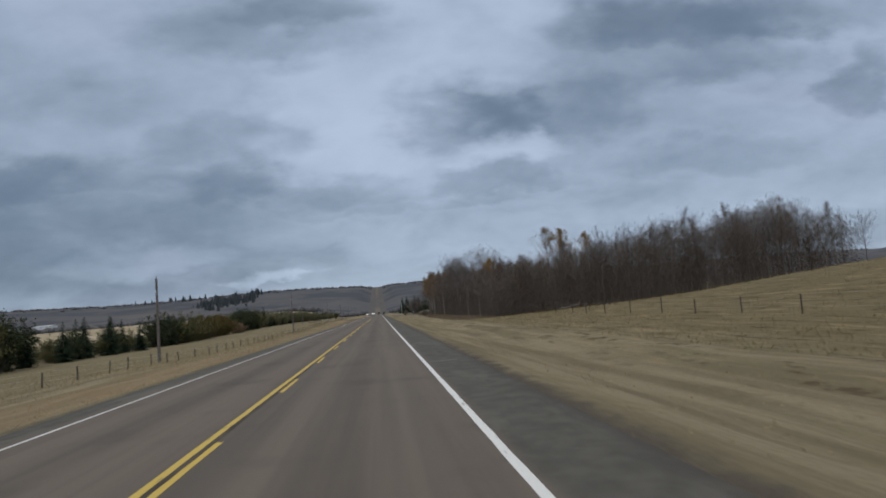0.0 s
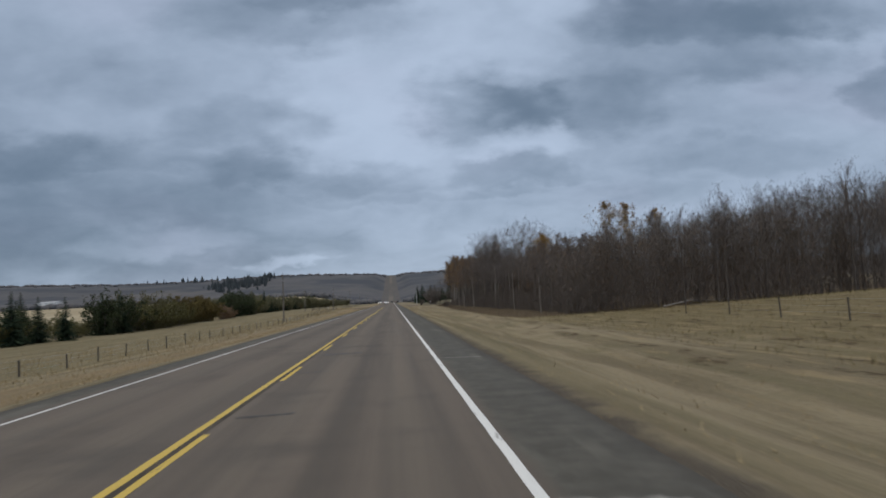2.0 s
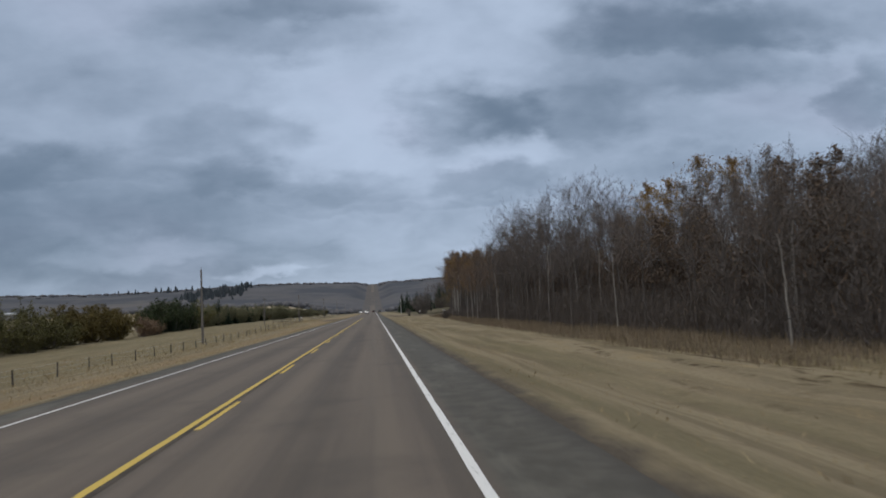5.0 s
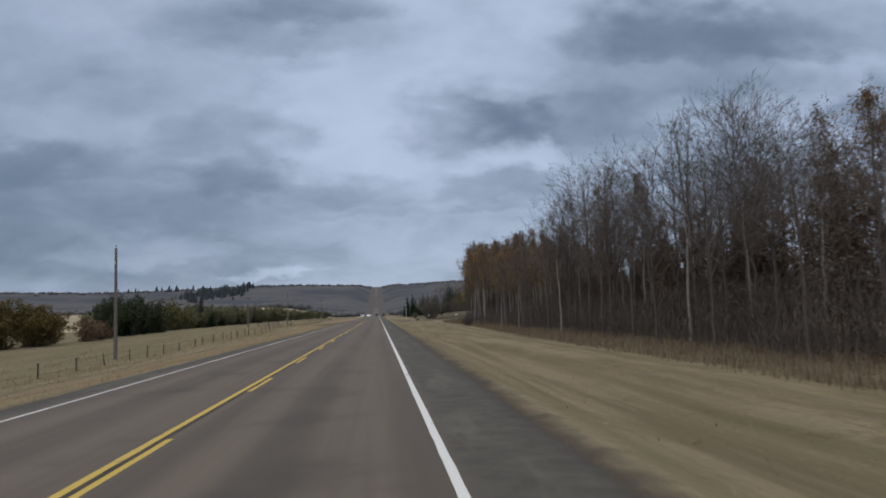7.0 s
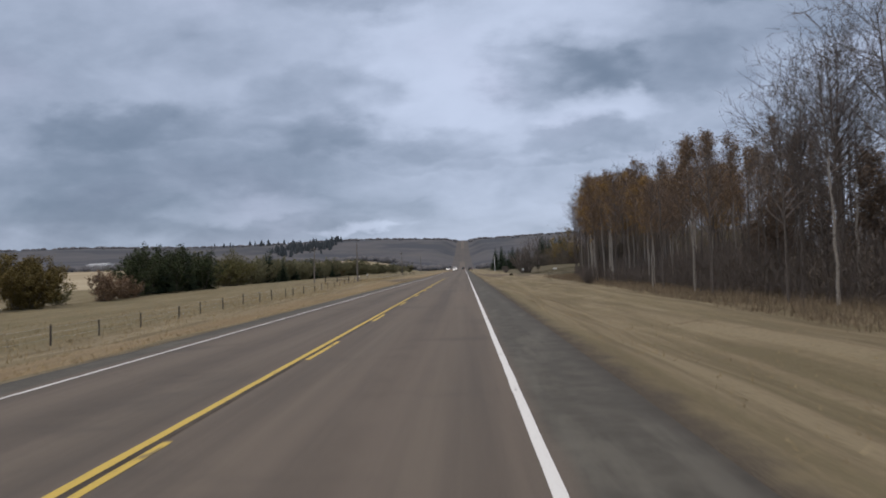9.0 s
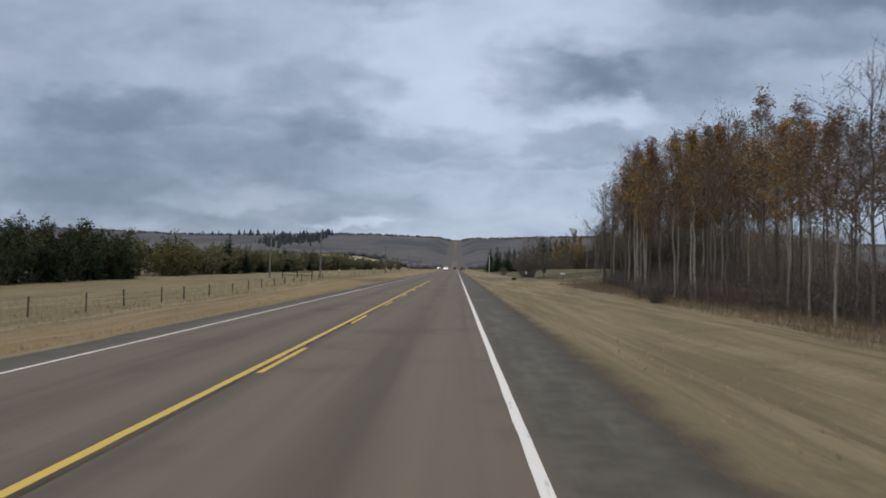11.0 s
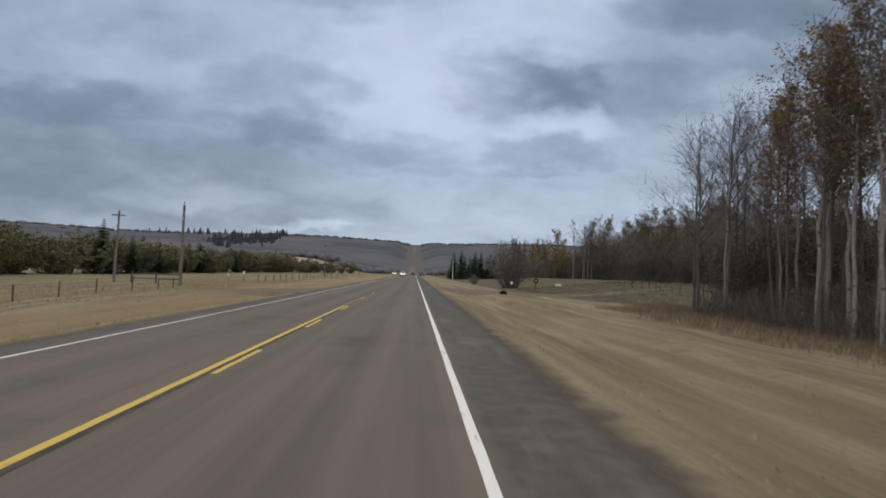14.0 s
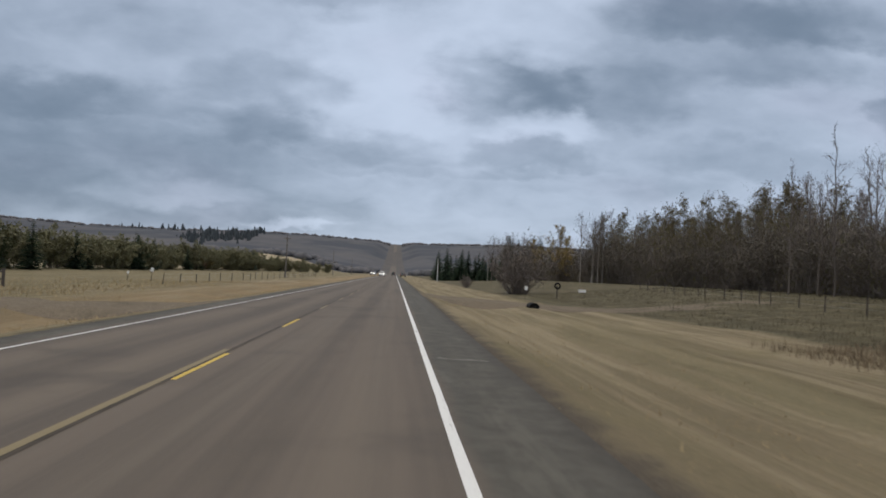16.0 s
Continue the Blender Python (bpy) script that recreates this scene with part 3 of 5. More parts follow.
def make_tree(name, label, rng, h, pale, leaf=None, per_tip=0.0, leaf_size=0.09, above=0.0, cap=1.2, **kw):
    """A tree at the origin: trunk, crown of branches and, where it still has them, leaves."""
    e = thing(name, label, "tree", "roadside woodland")
    pts, radii, branch, t0, t1 = bare_tree(rng, h, **kw)
    v, f = tube(pts, radii, 7)
    ti = np.array([0 if pale and (i // 7) < 7 else 1 for i in range(len(f))])
    mesh_ob("trunk", v, f, [m_pale_bark, m_dark_bark], e, "pale aspen trunk" if pale else "", index=ti, smooth=True)
    v, f = rods(branch, 3)
    v2, f2 = slivers(t0, t1, 0.0105, rng)
    mesh_ob("crown", np.concatenate([v, v2]), [*f, *(f2 + len(v))], m_twig, e, "bare grey-brown branches")
    if leaf is not None:
        t = np.concatenate([t1, t0])
        t = t[t[:, 2] > above * h]
        t = t[(t[:, 2] < cap * h) | (rng.uniform(size=len(t)) < 0.35)]
        t = t[rng.integers(0, len(t), int(len(t) * per_tip))]
        v, f = blades(t + rng.normal(size=t.shape) * 0.14, leaf_size, rng)
        mesh_ob("foliage", v, f, leaf, e, "withered autumn leaves")
    return e


def make_spruce(rng, h, width=0.25):
    e = thing("spruce", "dark green spruce at the edge of the field", "tree", "spruces")
    v, f = rods([[0, 0, 0, 0, 0, h * 0.5, 0.012 * h + 0.03, 0.008 * h], [0, 0, h * 0.5, 0, 0, h, 0.008 * h, 0.01]], 6)
    mesh_ob("trunk", v, f, m_dark_bark, e)
    vs, fs = [], []
    n = int(16 + h * 1.6)
    for i in range(n):
        f0 = (i + 0.5) / n
        z = h * (0.04 + 0.95 * f0)
        ln = h * width * (1 - f0) ** 0.85 * rng.uniform(0.85, 1.1) + 0.08
        for j in range(int(11 - 4 * f0)):
            az = rng.uniform(0, 2 * math.pi)
            d = np.array([math.cos(az), math.sin(az), 0])
            s = np.array([-d[1], d[0], 0])
            L = ln * rng.uniform(0.7, 1.15)
            for t0 in np.linspace(0.14, 0.92, 4):
                p = np.array([0, 0, z]) + d * L * t0 + np.array([0, 0, -0.33 * L * t0 + 0.1 * L * t0 * t0])
                wd = (0.26 * L * (1.05 - t0) + 0.07) * rng.uniform(0.7, 1.3)
                tip = p + d * (0.30 * L + 0.05) + np.array([0, 0, rng.uniform(-0.2, 0.1) * L * 0.5])
                k = len(vs)
                vs += [p - s * wd + np.array([0, 0, -wd * 0.5]), p + np.array([0, 0, 0.06]), p + s * wd + np.array([0, 0, -wd * 0.5]), tip]
                fs += [[k, k + 1, k + 3], [k + 1, k + 2, k + 3]]
    mesh_ob("foliage", vs, fs, m_spruce, e, "dense dark green needles")
    return e


def make_bush(name, label, rng, h, wd, leaf, count, size, stems=26, twiggy=True):
    e = thing(name, label, "bush", "field edge bushes")
    segs, pts = [], []
    for i in range(stems):
        az, out = rng.uniform(0, 2 * math.pi), rng.uniform(0.05, 1.0) ** 0.7
        top = np.array([math.cos(az) * out * wd * 0.5, math.sin(az) * out * wd * 0.5, h * (1.0 - 0.45 * out ** 2) * rng.uniform(0.75, 1.04)])
        p = np.array([top[0] * 0.25, top[1] * 0.25, -0.1])
        for s in range(4):
            q = p + (top - p) / (4 - s) + rng.normal(size=3) * 0.10 * h / 6
            segs.append([*p, *q, 0.05 - 0.009 * s, 0.041 - 0.009 * s])
            for _ in range(3 if s else 1):
                a = p + (q - p) * rng.uniform()
                b = a + unit(unit(q - p) + rng.normal(size=3) * 0.65) * h * rng.uniform(0.10, 0.24)
                pts.append((a, b))
                if twiggy:
                    for _ in range(3):
                        c0 = a + (b - a) * rng.uniform(0.3, 1)
                        c1 = c0 + unit(unit(b - a) + rng.normal(size=3) * 0.7) * h * rng.uniform(0.05, 0.12)
                        pts.append((c0, c1))
            p = q
    v, f = rods(segs, 3)
    a, b = np.array([x for x, _ in pts]), np.array([y for _, y in pts])
    v2, f2 = slivers(a, b, 0.011, rng)
    mesh_ob("crown", np.concatenate([v, v2]), [*f, *(f2 + len(v))], m_twig, e, "thin bare stems")
    if leaf is not None:
        i = rng.integers(0, len(a), count)
        t = a[i] + (b[i] - a[i]) * rng.uniform(0.2, 1.1, (count, 1)) + rng.normal(size=(count, 3)) * 0.16
        t[:, 2] = np.maximum(t[:, 2], 0.15)
        v, f = blades(t, size, rng)
        mesh_ob("foliage", v, f, leaf, e, "thinning leaves")
    return e


def set_at(src, used, x, y, s=1.0, turn=None, sink=0.05, label=""):
    """Puts the pattern src, or a copy of it, on the ground at x, y."""
    a = rnd.uniform(0, 360) if turn is None else turn
    m = pose(x, y, float(land(x, y)) - sink, 0, 0, a) @ Matrix.Diagonal((s, s, s * rnd.uniform(0.95, 1.05), 1))
    if src.name not in used:
        used.add(src.name)
        src.matrix_basis = m
        ob = src
    else:
        ob = copy_thing(src, Matrix())
        ob.matrix_basis = m
    if label:
        ob["label"] = label
    return ob


used = set()
R = np.random.default_rng(5)
bare_pale = [make_tree("aspen", "bare grey aspen with a pale trunk beside the verge", R, 15.0, True, limbs=22, bare=0.45, twigs=3) for _ in range(3)]
bare_dark = [make_tree("poplar", "tall bare dark poplar with a fine spreading crown", R, 15.0, False, limbs=27, bare=0.36, reach=0.30, lean=0.02, twigs=3, stout=0.0082) for _ in range(4)]
rusty = [make_tree("aspen", "slender aspen with thin rusty brown leaves in its crown", R, 15.0, k == 0, m_rust, 1.6, 0.078, 0.40, limbs=22, bare=0.45, reach=0.20, twigs=3) for k in range(3)]
golden = [make_tree("aspen", "slender aspen with golden orange autumn leaves", R, 15.0, True, m_orange, 2.2, 0.085, 0.35, limbs=22, bare=0.42, reach=0.24, twigs=3) for _ in range(2)]
broad = [make_tree("willow", "rounded willow with dull yellow autumn leaves", R, 12.0, False, m_yellow_leaf, 3.0, 0.10, 0.15, cap=0.8, limbs=26, bare=0.2, reach=0.34, twigs=3)]
m_brown_leaf = foliage("withered_brown_leaves", (0.130, 0.096, 0.072), (0.235, 0.170, 0.120))
brown = [make_tree("poplar", "young poplar with withered grey-brown leaves inside the wood", R, 10.0, False, m_brown_leaf, 1.5, 0.125, 0.06, cap=0.85, limbs=24, bare=0.12, reach=0.26, twigs=3) for _ in range(2)]
thin = [make_tree("sapling", "thin bare young aspen", R, 8.0, False, m_rust, 0.04, 0.05, limbs=16, bare=0.2, reach=0.16, twigs=2, lean=0.06) for _ in range(2)]
faded = [make_tree("aspen", "slender aspen with a thin haze of dull brown leaves", R, 15.0, k == 0, m_brown_leaf, 1.6, 0.056, 0.30, limbs=24, bare=0.36, reach=0.22, twigs=3) for k in range(2)]
crowned = [make_tree("poplar", "tall bare dark poplar with a broad rounded crown of fine twigs", R, 15.0, False, limbs=30, bare=0.52, reach=0.27, lean=0.02, twigs=5, stout=0.0085, dome=1.0) for _ in range(3)]
slim = [make_tree("aspen", "tall slim bare aspen with short upright twigs", R, 15.0, False, limbs=24, bare=0.22, reach=0.10, lean=0.025, twigs=2, stout=0.0045) for _ in range(2)]


def height_at(x, y):
    """How tall the wood stands, from its edge inwards and along the road."""
    front = float(np.interp(x, [19, 24, 30, 36, 53, 66, 76, 88], [8.2, 8.8, 10.2, 11.2, 13.0, 14.8, 15.8, 14.6]))
    deep = float(np.interp(x, [20, 24, 29, 45], [0, 0.35, 1, 1.1]))
    body = float(np.interp(y, [148, 158, 168, 178, 200, 212, 222, 240, 262], [9.7 + 1.0 * deep, 11.4 + 1.0 * deep, 11.2 + 1.2 * deep, 10.6, 11.3, 10.6, 12.2, 13.8, 14.3]))
    k = float(smooth((y - 122) / 26))
    return front * (1 - k) + body * k


woods = []
for row, (x0, gap) in enumerate(((20.2, 2.9), (23.6, 2.8), (27.6, 3.2), (32.5, 5.6))):
    y = 109.0 + row * 0.8
    while y < 270.5 - row * 2:
        x = x0 + R.normal() * 0.9 + max(0, (y - 215) * 0.06) + 1.8 * noise.noise((y * 0.06, 2.0, 0))
        h = height_at(x, y) * R.uniform(0.82, 1.04)
        u = R.uniform()
        if y < 165:
            pick = crowned if u < 0.3 else bare_dark if u < 0.64 else bare_pale if u < 0.80 else faded
        elif y < 190:
            pick = bare_dark if u < 0.46 else bare_pale if u < 0.66 else faded if u < 0.86 else rusty
        elif y > 259:
            pick = bare_dark if u < 0.75 else bare_pale
        else:
            pick = rusty if u < 0.64 else golden if u < 0.74 else bare_pale if u < 0.9 else bare_dark
        woods.append((pick, x, y, h))
        y += gap * R.uniform(0.6, 1.4)
# the side of the wood that faces the field
for x in np.arange(29, 89, 2.6):
    for dy in (1.0, 6.0, 13.0):
        u = R.uniform()
        pick = crowned if u < 0.45 else bare_dark if u < 0.8 else bare_pale if u < 0.86 else faded
        y = 108 + dy * 1.3 + 3.0 * noise.noise((x * 0.07, 6.0, 0)) + 0.10 * (x - 30) + R.normal() * 1.3
        woods.append((pick, x + R.normal(), y, height_at(x, 112) * R.uniform(0.85, 1.05) * (0.75 if x > 84 else 1)))
woods += [(bare_pale, 21.6, 246.5, 13.5), (bare_pale, 22.2, 247.6, 14.0), (rusty, 21.9, 248.8, 14.2), (bare_pale, 22.6, 250.2, 13.6), (bare_pale, 22.0, 251.6, 14.2), (bare_pale, 23.1, 252.8, 13.2), (bare_pale, 19.8, 224.5, 12.5), (crowned, 20.6, 179, 13.5), (bare_dark, 20.6, 167.7, 13.2), (bare_dark, 21.5, 168.6, 12.8), (crowned, 21.7, 162.5, 13.4)]
woods += [(golden, 46.5, 172, 18.4), (golden, 49.8, 169, 17.6), (golden, 57.0, 172, 17.8), (golden, 25.8, 141, 10.6), (golden, 24.8, 134, 10.0), (golden, 24.2, 226, 10.6), (golden, 27.0, 238, 13.0), (crowned, 27.6, 158, 15.4), (crowned, 24.6, 156, 14.6), (crowned, 30.2, 160, 15.4), (bare_pale, 20.2, 153.7, 12.6), (bare_pale, 20.9, 154.2, 12.0), (bare_pale, 22.3, 151.0, 12.4), (crowned, 21.0, 183.5, 12.8), (bare_dark, 21.8, 181, 13.6), (crowned, 22.3, 177.5, 14.8), (crowned, 23.2, 176, 14.2), (crowned, 70, 150, 16.5), (crowned, 64, 146, 16.0), (crowned, 58, 148, 15.5)]
# trees past the wood's end
woods += [(bare_dark, 25.5, 266, 12.5), (bare_dark, 28.0, 268, 11.5), (bare_dark, 30.0, 272, 11.0), (slim, 36, 284, 12.0), (slim, 39, 290, 13.5), (slim, 41, 297, 12.5), (slim, 34.5, 279, 12.0), (bare_dark, 33.5, 270, 12.0), (bare_dark, 47.0, 309, 13.0), (slim, 44.5, 311, 17.5), (slim, 47.5, 310, 15.0), (slim, 43.0, 316, 13.5), (thin, 47.5, 318, 12.5), (thin, 46.0, 306, 12.5), (thin, 52.5, 318, 12.5), (thin, 52, 330, 12), (thin, 49, 322, 13), (broad, 45, 425, 13.8), (broad, 49, 431, 12.0), (broad, 41, 436, 10.5), (bare_dark, 36, 425, 11), (bare_dark, 34, 436, 12)]
woods += [(bare_pale, 55 + R.normal() * 3.5, 415 + R.normal() * 4, 17.5 * R.uniform(0.85, 1.05)) for _ in range(7)]
woods += [(bare_dark if k % 2 else bare_pale, 30 + k * 2.0 + R.normal(), 452 + R.normal() * 6, 13.5 * R.uniform(0.8, 1.1)) for k in range(4)]
for k in range(44):
    yy = R.uniform(335, 425)
    xx = np.interp(yy, [335, 345, 420], [56, 60, 65]) + R.uniform(0, 26)
    woods.append(((bare_dark, slim, bare_pale, faded, bare_pale)[k % 5], xx, yy, R.uniform(13.0, 17.5)))
for k in range(34):
    yy = 322 + 96 * R.uniform()
    xx = np.interp(yy, [268, 309, 345, 420], [34, 49, 59, 64]) + R.uniform(1, 24)
    woods.append(((thin if k % 3 else slim if k % 2 else bare_dark), xx, yy, R.uniform(8.0, 12.0)))
for k in range(34):
    woods.append((brown, R.uniform(22.6, 27), 112 + k * 2.6 + R.normal(), R.uniform(5.5, 8.5)))
for k in range(14):
    woods.append((thin, R.uniform(17.0, 19.6), 148 + k * 5.2 + R.normal() * 1.5, R.uniform(1.3, 2.4)))
for k in range(16):
    woods.append((brown, R.uniform(23.5, 31), 116 + k * 3.1 + R.normal(), R.uniform(6.5, 9.5)))
for k in range(12):
    x = 36 + k * 4.0 + R.normal()
    woods.append((brown, x, 113 + 0.1 * (x - 30) + R.uniform(0, 9), R.uniform(7.5, 10.5)))
for k in range(4):
    woods.append((brown, R.uniform(24, 29), 172 + k * 9.5 + R.normal() * 2, R.uniform(5.0, 7.5)))
for pick, x, y, h in woods:
    src = pick[int(R.integers(len(pick)))]
    set_at(src, used, x, y, h / (8.0 if pick is thin else 10.0 if pick is brown else 17.0 if pick is crowned else 12.0 if pick is broad else 15.0))


# twigs and brush too dense to tell apart
def brush(name, label, count, where, hfun, seed, mats, share=0.0, length=(0.4, 1.0), width=0.022, low=1.5):
    rng = np.random.default_rng(seed)
    x, y = where(rng, count)
    h = hfun(x, y, rng)
    z = land(x, y) + h * rng.uniform(0, 1, count) ** low
    a = np.stack([x, y, z], 1)
    d = rng.normal(size=(count, 3)) * 0.42 + np.array([0, 0, 0.9])
    d /= np.linalg.norm(d, axis=1, keepdims=True)
    v, f = slivers(a, a + d * rng.uniform(*length, count)[:, None], width * 1.2, rng)
    idx = (rng.uniform(size=count) < share).astype(int)
    return tagged(mesh_ob(name, v, f, mats, index=idx), label, "undergrowth", kind="stuff")


def clumped(rng, y, lo, hi):
    k = np.array([noise.noise((b * 0.21, seedless, 0)) for b, seedless in zip(y, np.zeros(len(y)))])
    return lo + (hi - lo) * np.clip(0.5 + k * 1.1 + rng.normal(size=len(y)) * 0.12, 0.05, 1.0)


def edge_strip(rng, n):
    y = rng.uniform(106, 266, n)
    bay = np.array([1.8 * noise.noise((b * 0.06, 2.0, 0)) for b in y])
    return 20.6 + bay + np.maximum(0, (y - 215) * 0.05) + np.abs(rng.normal(size=n)) * 3.4 - 1.0 + 0.9 * np.array([noise.noise((b * 0.35, 4.0, 0)) for b in y]), y


def field_side(rng, n):
    x = rng.uniform(20, 88, n)
    bay = np.array([3.0 * noise.noise((a * 0.07, 6.0, 0)) for a in x])
    return x, 107 + bay + 0.10 * (x - 30) + np.abs(rng.normal(size=n)) * 8.0


def inside(rng, n):
    y = 112 + 146 * rng.uniform(0, 1, n) ** 1.35
    deep = np.interp(y, [205, 222], [1.0, 0.3])
    return 24 + deep * rng.uniform(0, 1, n) * np.array([60 + 9 * noise.noise((b * 0.05, 9.0, 0)) for b in y]), y


def past_end(rng, n):
    y = rng.uniform(262, 425, n)
    return np.interp(y, [262, 309, 345, 420], [30, 46, 55, 53]) + rng.uniform(0, 1, n) ** 1.6 * 26, y


def far_scrub(rng, n):
    return rng.uniform(40, 78, n), 436 + rng.uniform(0, 34, n)


tall = np.vectorize(height_at)
brush("undergrowth", "leafless grey-brown undergrowth along the edge of the wood", 104000, edge_strip, lambda x, y, g: clumped(g, y * 1.6 + x * 0.8, 0.7, 4.2) * np.interp(y, [195, 215], [1.0, 0.5]) + np.clip((x - 22.5) * 1.1, 0, 3.8) * np.interp(y, [192, 212], [1.0, 0.12]), 21, [m_deep_brush, m_brush], 0.25, (0.3, 0.8), 0.012, 1.25)
brush("undergrowth", "dense bare brush on the side of the wood facing the field", 175000, field_side, lambda x, y, g: tall(x, 112) * clumped(g, x, 0.6, 0.98), 22, [m_brush, m_rust], 0.1, (0.35, 0.9), 0.0125, 0.9)
brush("undergrowth", "grey twigs filling the inside of the wood", 48000, inside, lambda x, y, g: tall(x, y) * g.uniform(0.4, 0.85, len(x)) * np.interp(y, [195, 215], [1.0, 0.22]), 24, [m_brush, m_rust], 0.05, (0.5, 1.3), 0.022, 1.0)
brush("undergrowth", "dense grey-brown willow brush behind the pasture fence", 95000, past_end, lambda x, y, g: clumped(g, y * 0.7 + x * 0.4, 4.5, 8.0), 23, [m_brush, m_olive], 0.15, (0.5, 1.2), 0.022, 1.25)
brush("undergrowth", "bare twigs of the tall willows behind the pasture", 105000, past_end, lambda x, y, g: clumped(g, y * 0.7 + x * 0.4, 8.5, 13.5) * np.interp(y, [262, 315, 345], [0.42, 0.5, 1.0]), 25, [m_brush, m_olive], 0.25, (0.4, 1.1), 0.02, 0.8)
brush("undergrowth", "brown brush in front of the far spruces", 26000, far_scrub, lambda x, y, g: clumped(g, x * 1.5, 3.0, 9.5), 26, [m_brush, m_olive], 0.2, (0.6, 1.5), 0.035, 1.1)
stems, seeds = [], np.random.default_rng(8)
for _ in range(1300):
    x, y = seeds.uniform(22, 88), seeds.uniform(112, 260)
    z, h = float(land(x, y)), height_at(x, y) * seeds.uniform(0.5, 0.92)
    lx, ly = seeds.normal(size=2) * 0.5
    if x > 82 + 9 * noise.noise((y * 0.05, 9.0, 0)) or (y > 212 and (x > 40 or seeds.uniform() < 0.8)):
        continue
    stems.append([x, y, z - 0.2, x + lx, y + ly, z + h, 0.085, 0.02])
v, f = rods(stems, 4)
tagged(mesh_ob("woodland_interior", v, f, m_dark_bark), "dense grey stems inside the bare wood", "woodland", kind="stuff")

# pale trunk fallen against the brush at the field side of the wood
e = thing("fallen_log", "pale fallen aspen trunk leaning on the brush by the field", "log", m=pose(31.0, 107.2, float(land(31.0, 107.2)) + 0.1, 0, 0, 12))
v, f = rods([[0, 0, 0, 1.9, 0, 0.28, 0.09, 0.075], [1.9, 0, 0.28, 3.7, 0.05, 0.62, 0.075, 0.05]], 7)
mesh_ob("trunk", v, f, m_pale_bark, e, smooth=True)
for stub in ([1.5, 0, 0.22, 1.75, -0.5, 0.55, 0.025, 0.012], [2.7, 0, 0.43, 3.1, 0.4, 0.95, 0.022, 0.010], [3.2, 0, 0.52, 3.6, -0.35, 0.75, 0.018, 0.008]):
    v, f = rods([stub], 5)
    mesh_ob("branch", v, f, m_twig, e, "broken bare branch")

# spruces
SPRUCES = [make_spruce(R, 8.0) for _ in range(3)]
for x, y, h in ((-45, 97, 6.2), (-45, 108, 6.4), (-46.5, 116, 6.8), (-46, 118, 7.2), (-47.5, 121, 6.4), (-45, 126, 7.0), (-47, 132, 7.4), (-46, 134.5, 6.6), (-44, 138, 6.2), (-47, 158, 7.6), (-46, 163, 7.3), (-49, 254, 7.5), (-47, 259, 7.2), (-50, 263, 7.6), (-47, 268, 7.4), (-49, 273, 7.6), (-46.5, 277, 7.0),
                (-55, 349, 10.4), (-58, 355, 9.6), (-54.5, 361, 8.2), (-55, 377, 7.6), (-55, 407, 8), (-57, 412, 8.3), (-55, 417, 7.6), (-55, 444, 6.6), (-54, 452, 6), (-53, 520, 8), (-50, 560, 8), (-56, 384, 6.2)):
    set_at(SPRUCES[int(R.integers(3))], used, x, y, h / 8, label="small dark spruce in the row along the field")
for k in range(9):
    set_at(SPRUCES[int(R.integers(3))], used, 38 + k * 1.7 + R.normal() * 0.5, 474 + R.normal() * 5, R.uniform(12.5, 15.5) / 8, label="tall dark spruce in a group beyond the pasture")
for k in range(18):
    set_at(SPRUCES[int(R.integers(3))], used, 20 + k * 1.6 + R.normal() * 0.6, 530 + R.normal() * 7, R.uniform(10.5, 13.5) / 8, label="tall dark spruce in a group beyond the pasture")
for k in range(16):
    set_at(SPRUCES[int(R.integers(3))], used, 48 + k * 4.2 + R.normal(), 560 + R.normal() * 14, R.uniform(10, 15) / 8, label="tall dark spruce in a group beyond the pasture")

# bushes
willow = [make_bush("willow_bush", "rounded olive-green willow bush in the rough field", R, 6.5, 9.0, m_olive, 8500, 0.128) for _ in range(2)]
dark_bush = [make_bush("bush", "dense dark green bush in the rough field", R, 7.0, 8.0, m_darkgreen, 9000, 0.13, stems=22) for _ in range(2)]
# same willow bush, with leaves paled for haze
far_willow = [make_bush("willow_bush", "rounded olive-green willow bush in the rough field", R, 6.5, 9.0, m_hazed_olive, 9500, 0.165, stems=22) for _ in range(2)]
for x, y, h in ((-46, 82, 7.2), (-46, 91, 7.4), (-47, 97, 7.0), (-47, 158, 6.8), (-46.5, 165, 7.0), (-48, 176, 6.0), (-48, 251, 7.0), (-49, 257, 7.6), (-47.5, 263, 7.4), (-49, 269, 7.8), (-47, 275, 7.2), (-50, 280, 6.4), (-56, 352, 6.5), (-57, 410, 7.0), (-46, 112, 4.5), (-46, 129, 5.0), (-54, 522, 6.5)):
    set_at(dark_bush[int(R.integers(2))], used, x, y, h / 7.0)
amber = make_bush("bush", "amber and olive autumn bush in the rough field", R, 6.0, 8.5, m_amber, 24000, 0.10)
rust_bush = make_bush("bush", "low rusty brown bush", R, 3.6, 6.0, m_rust, 7000, 0.10)
grey_bush = make_bush("bush", "bare grey twiggy bush beside the driveway", R, 6.5, 7.5, m_brush, 5000, 0.09, stems=60)
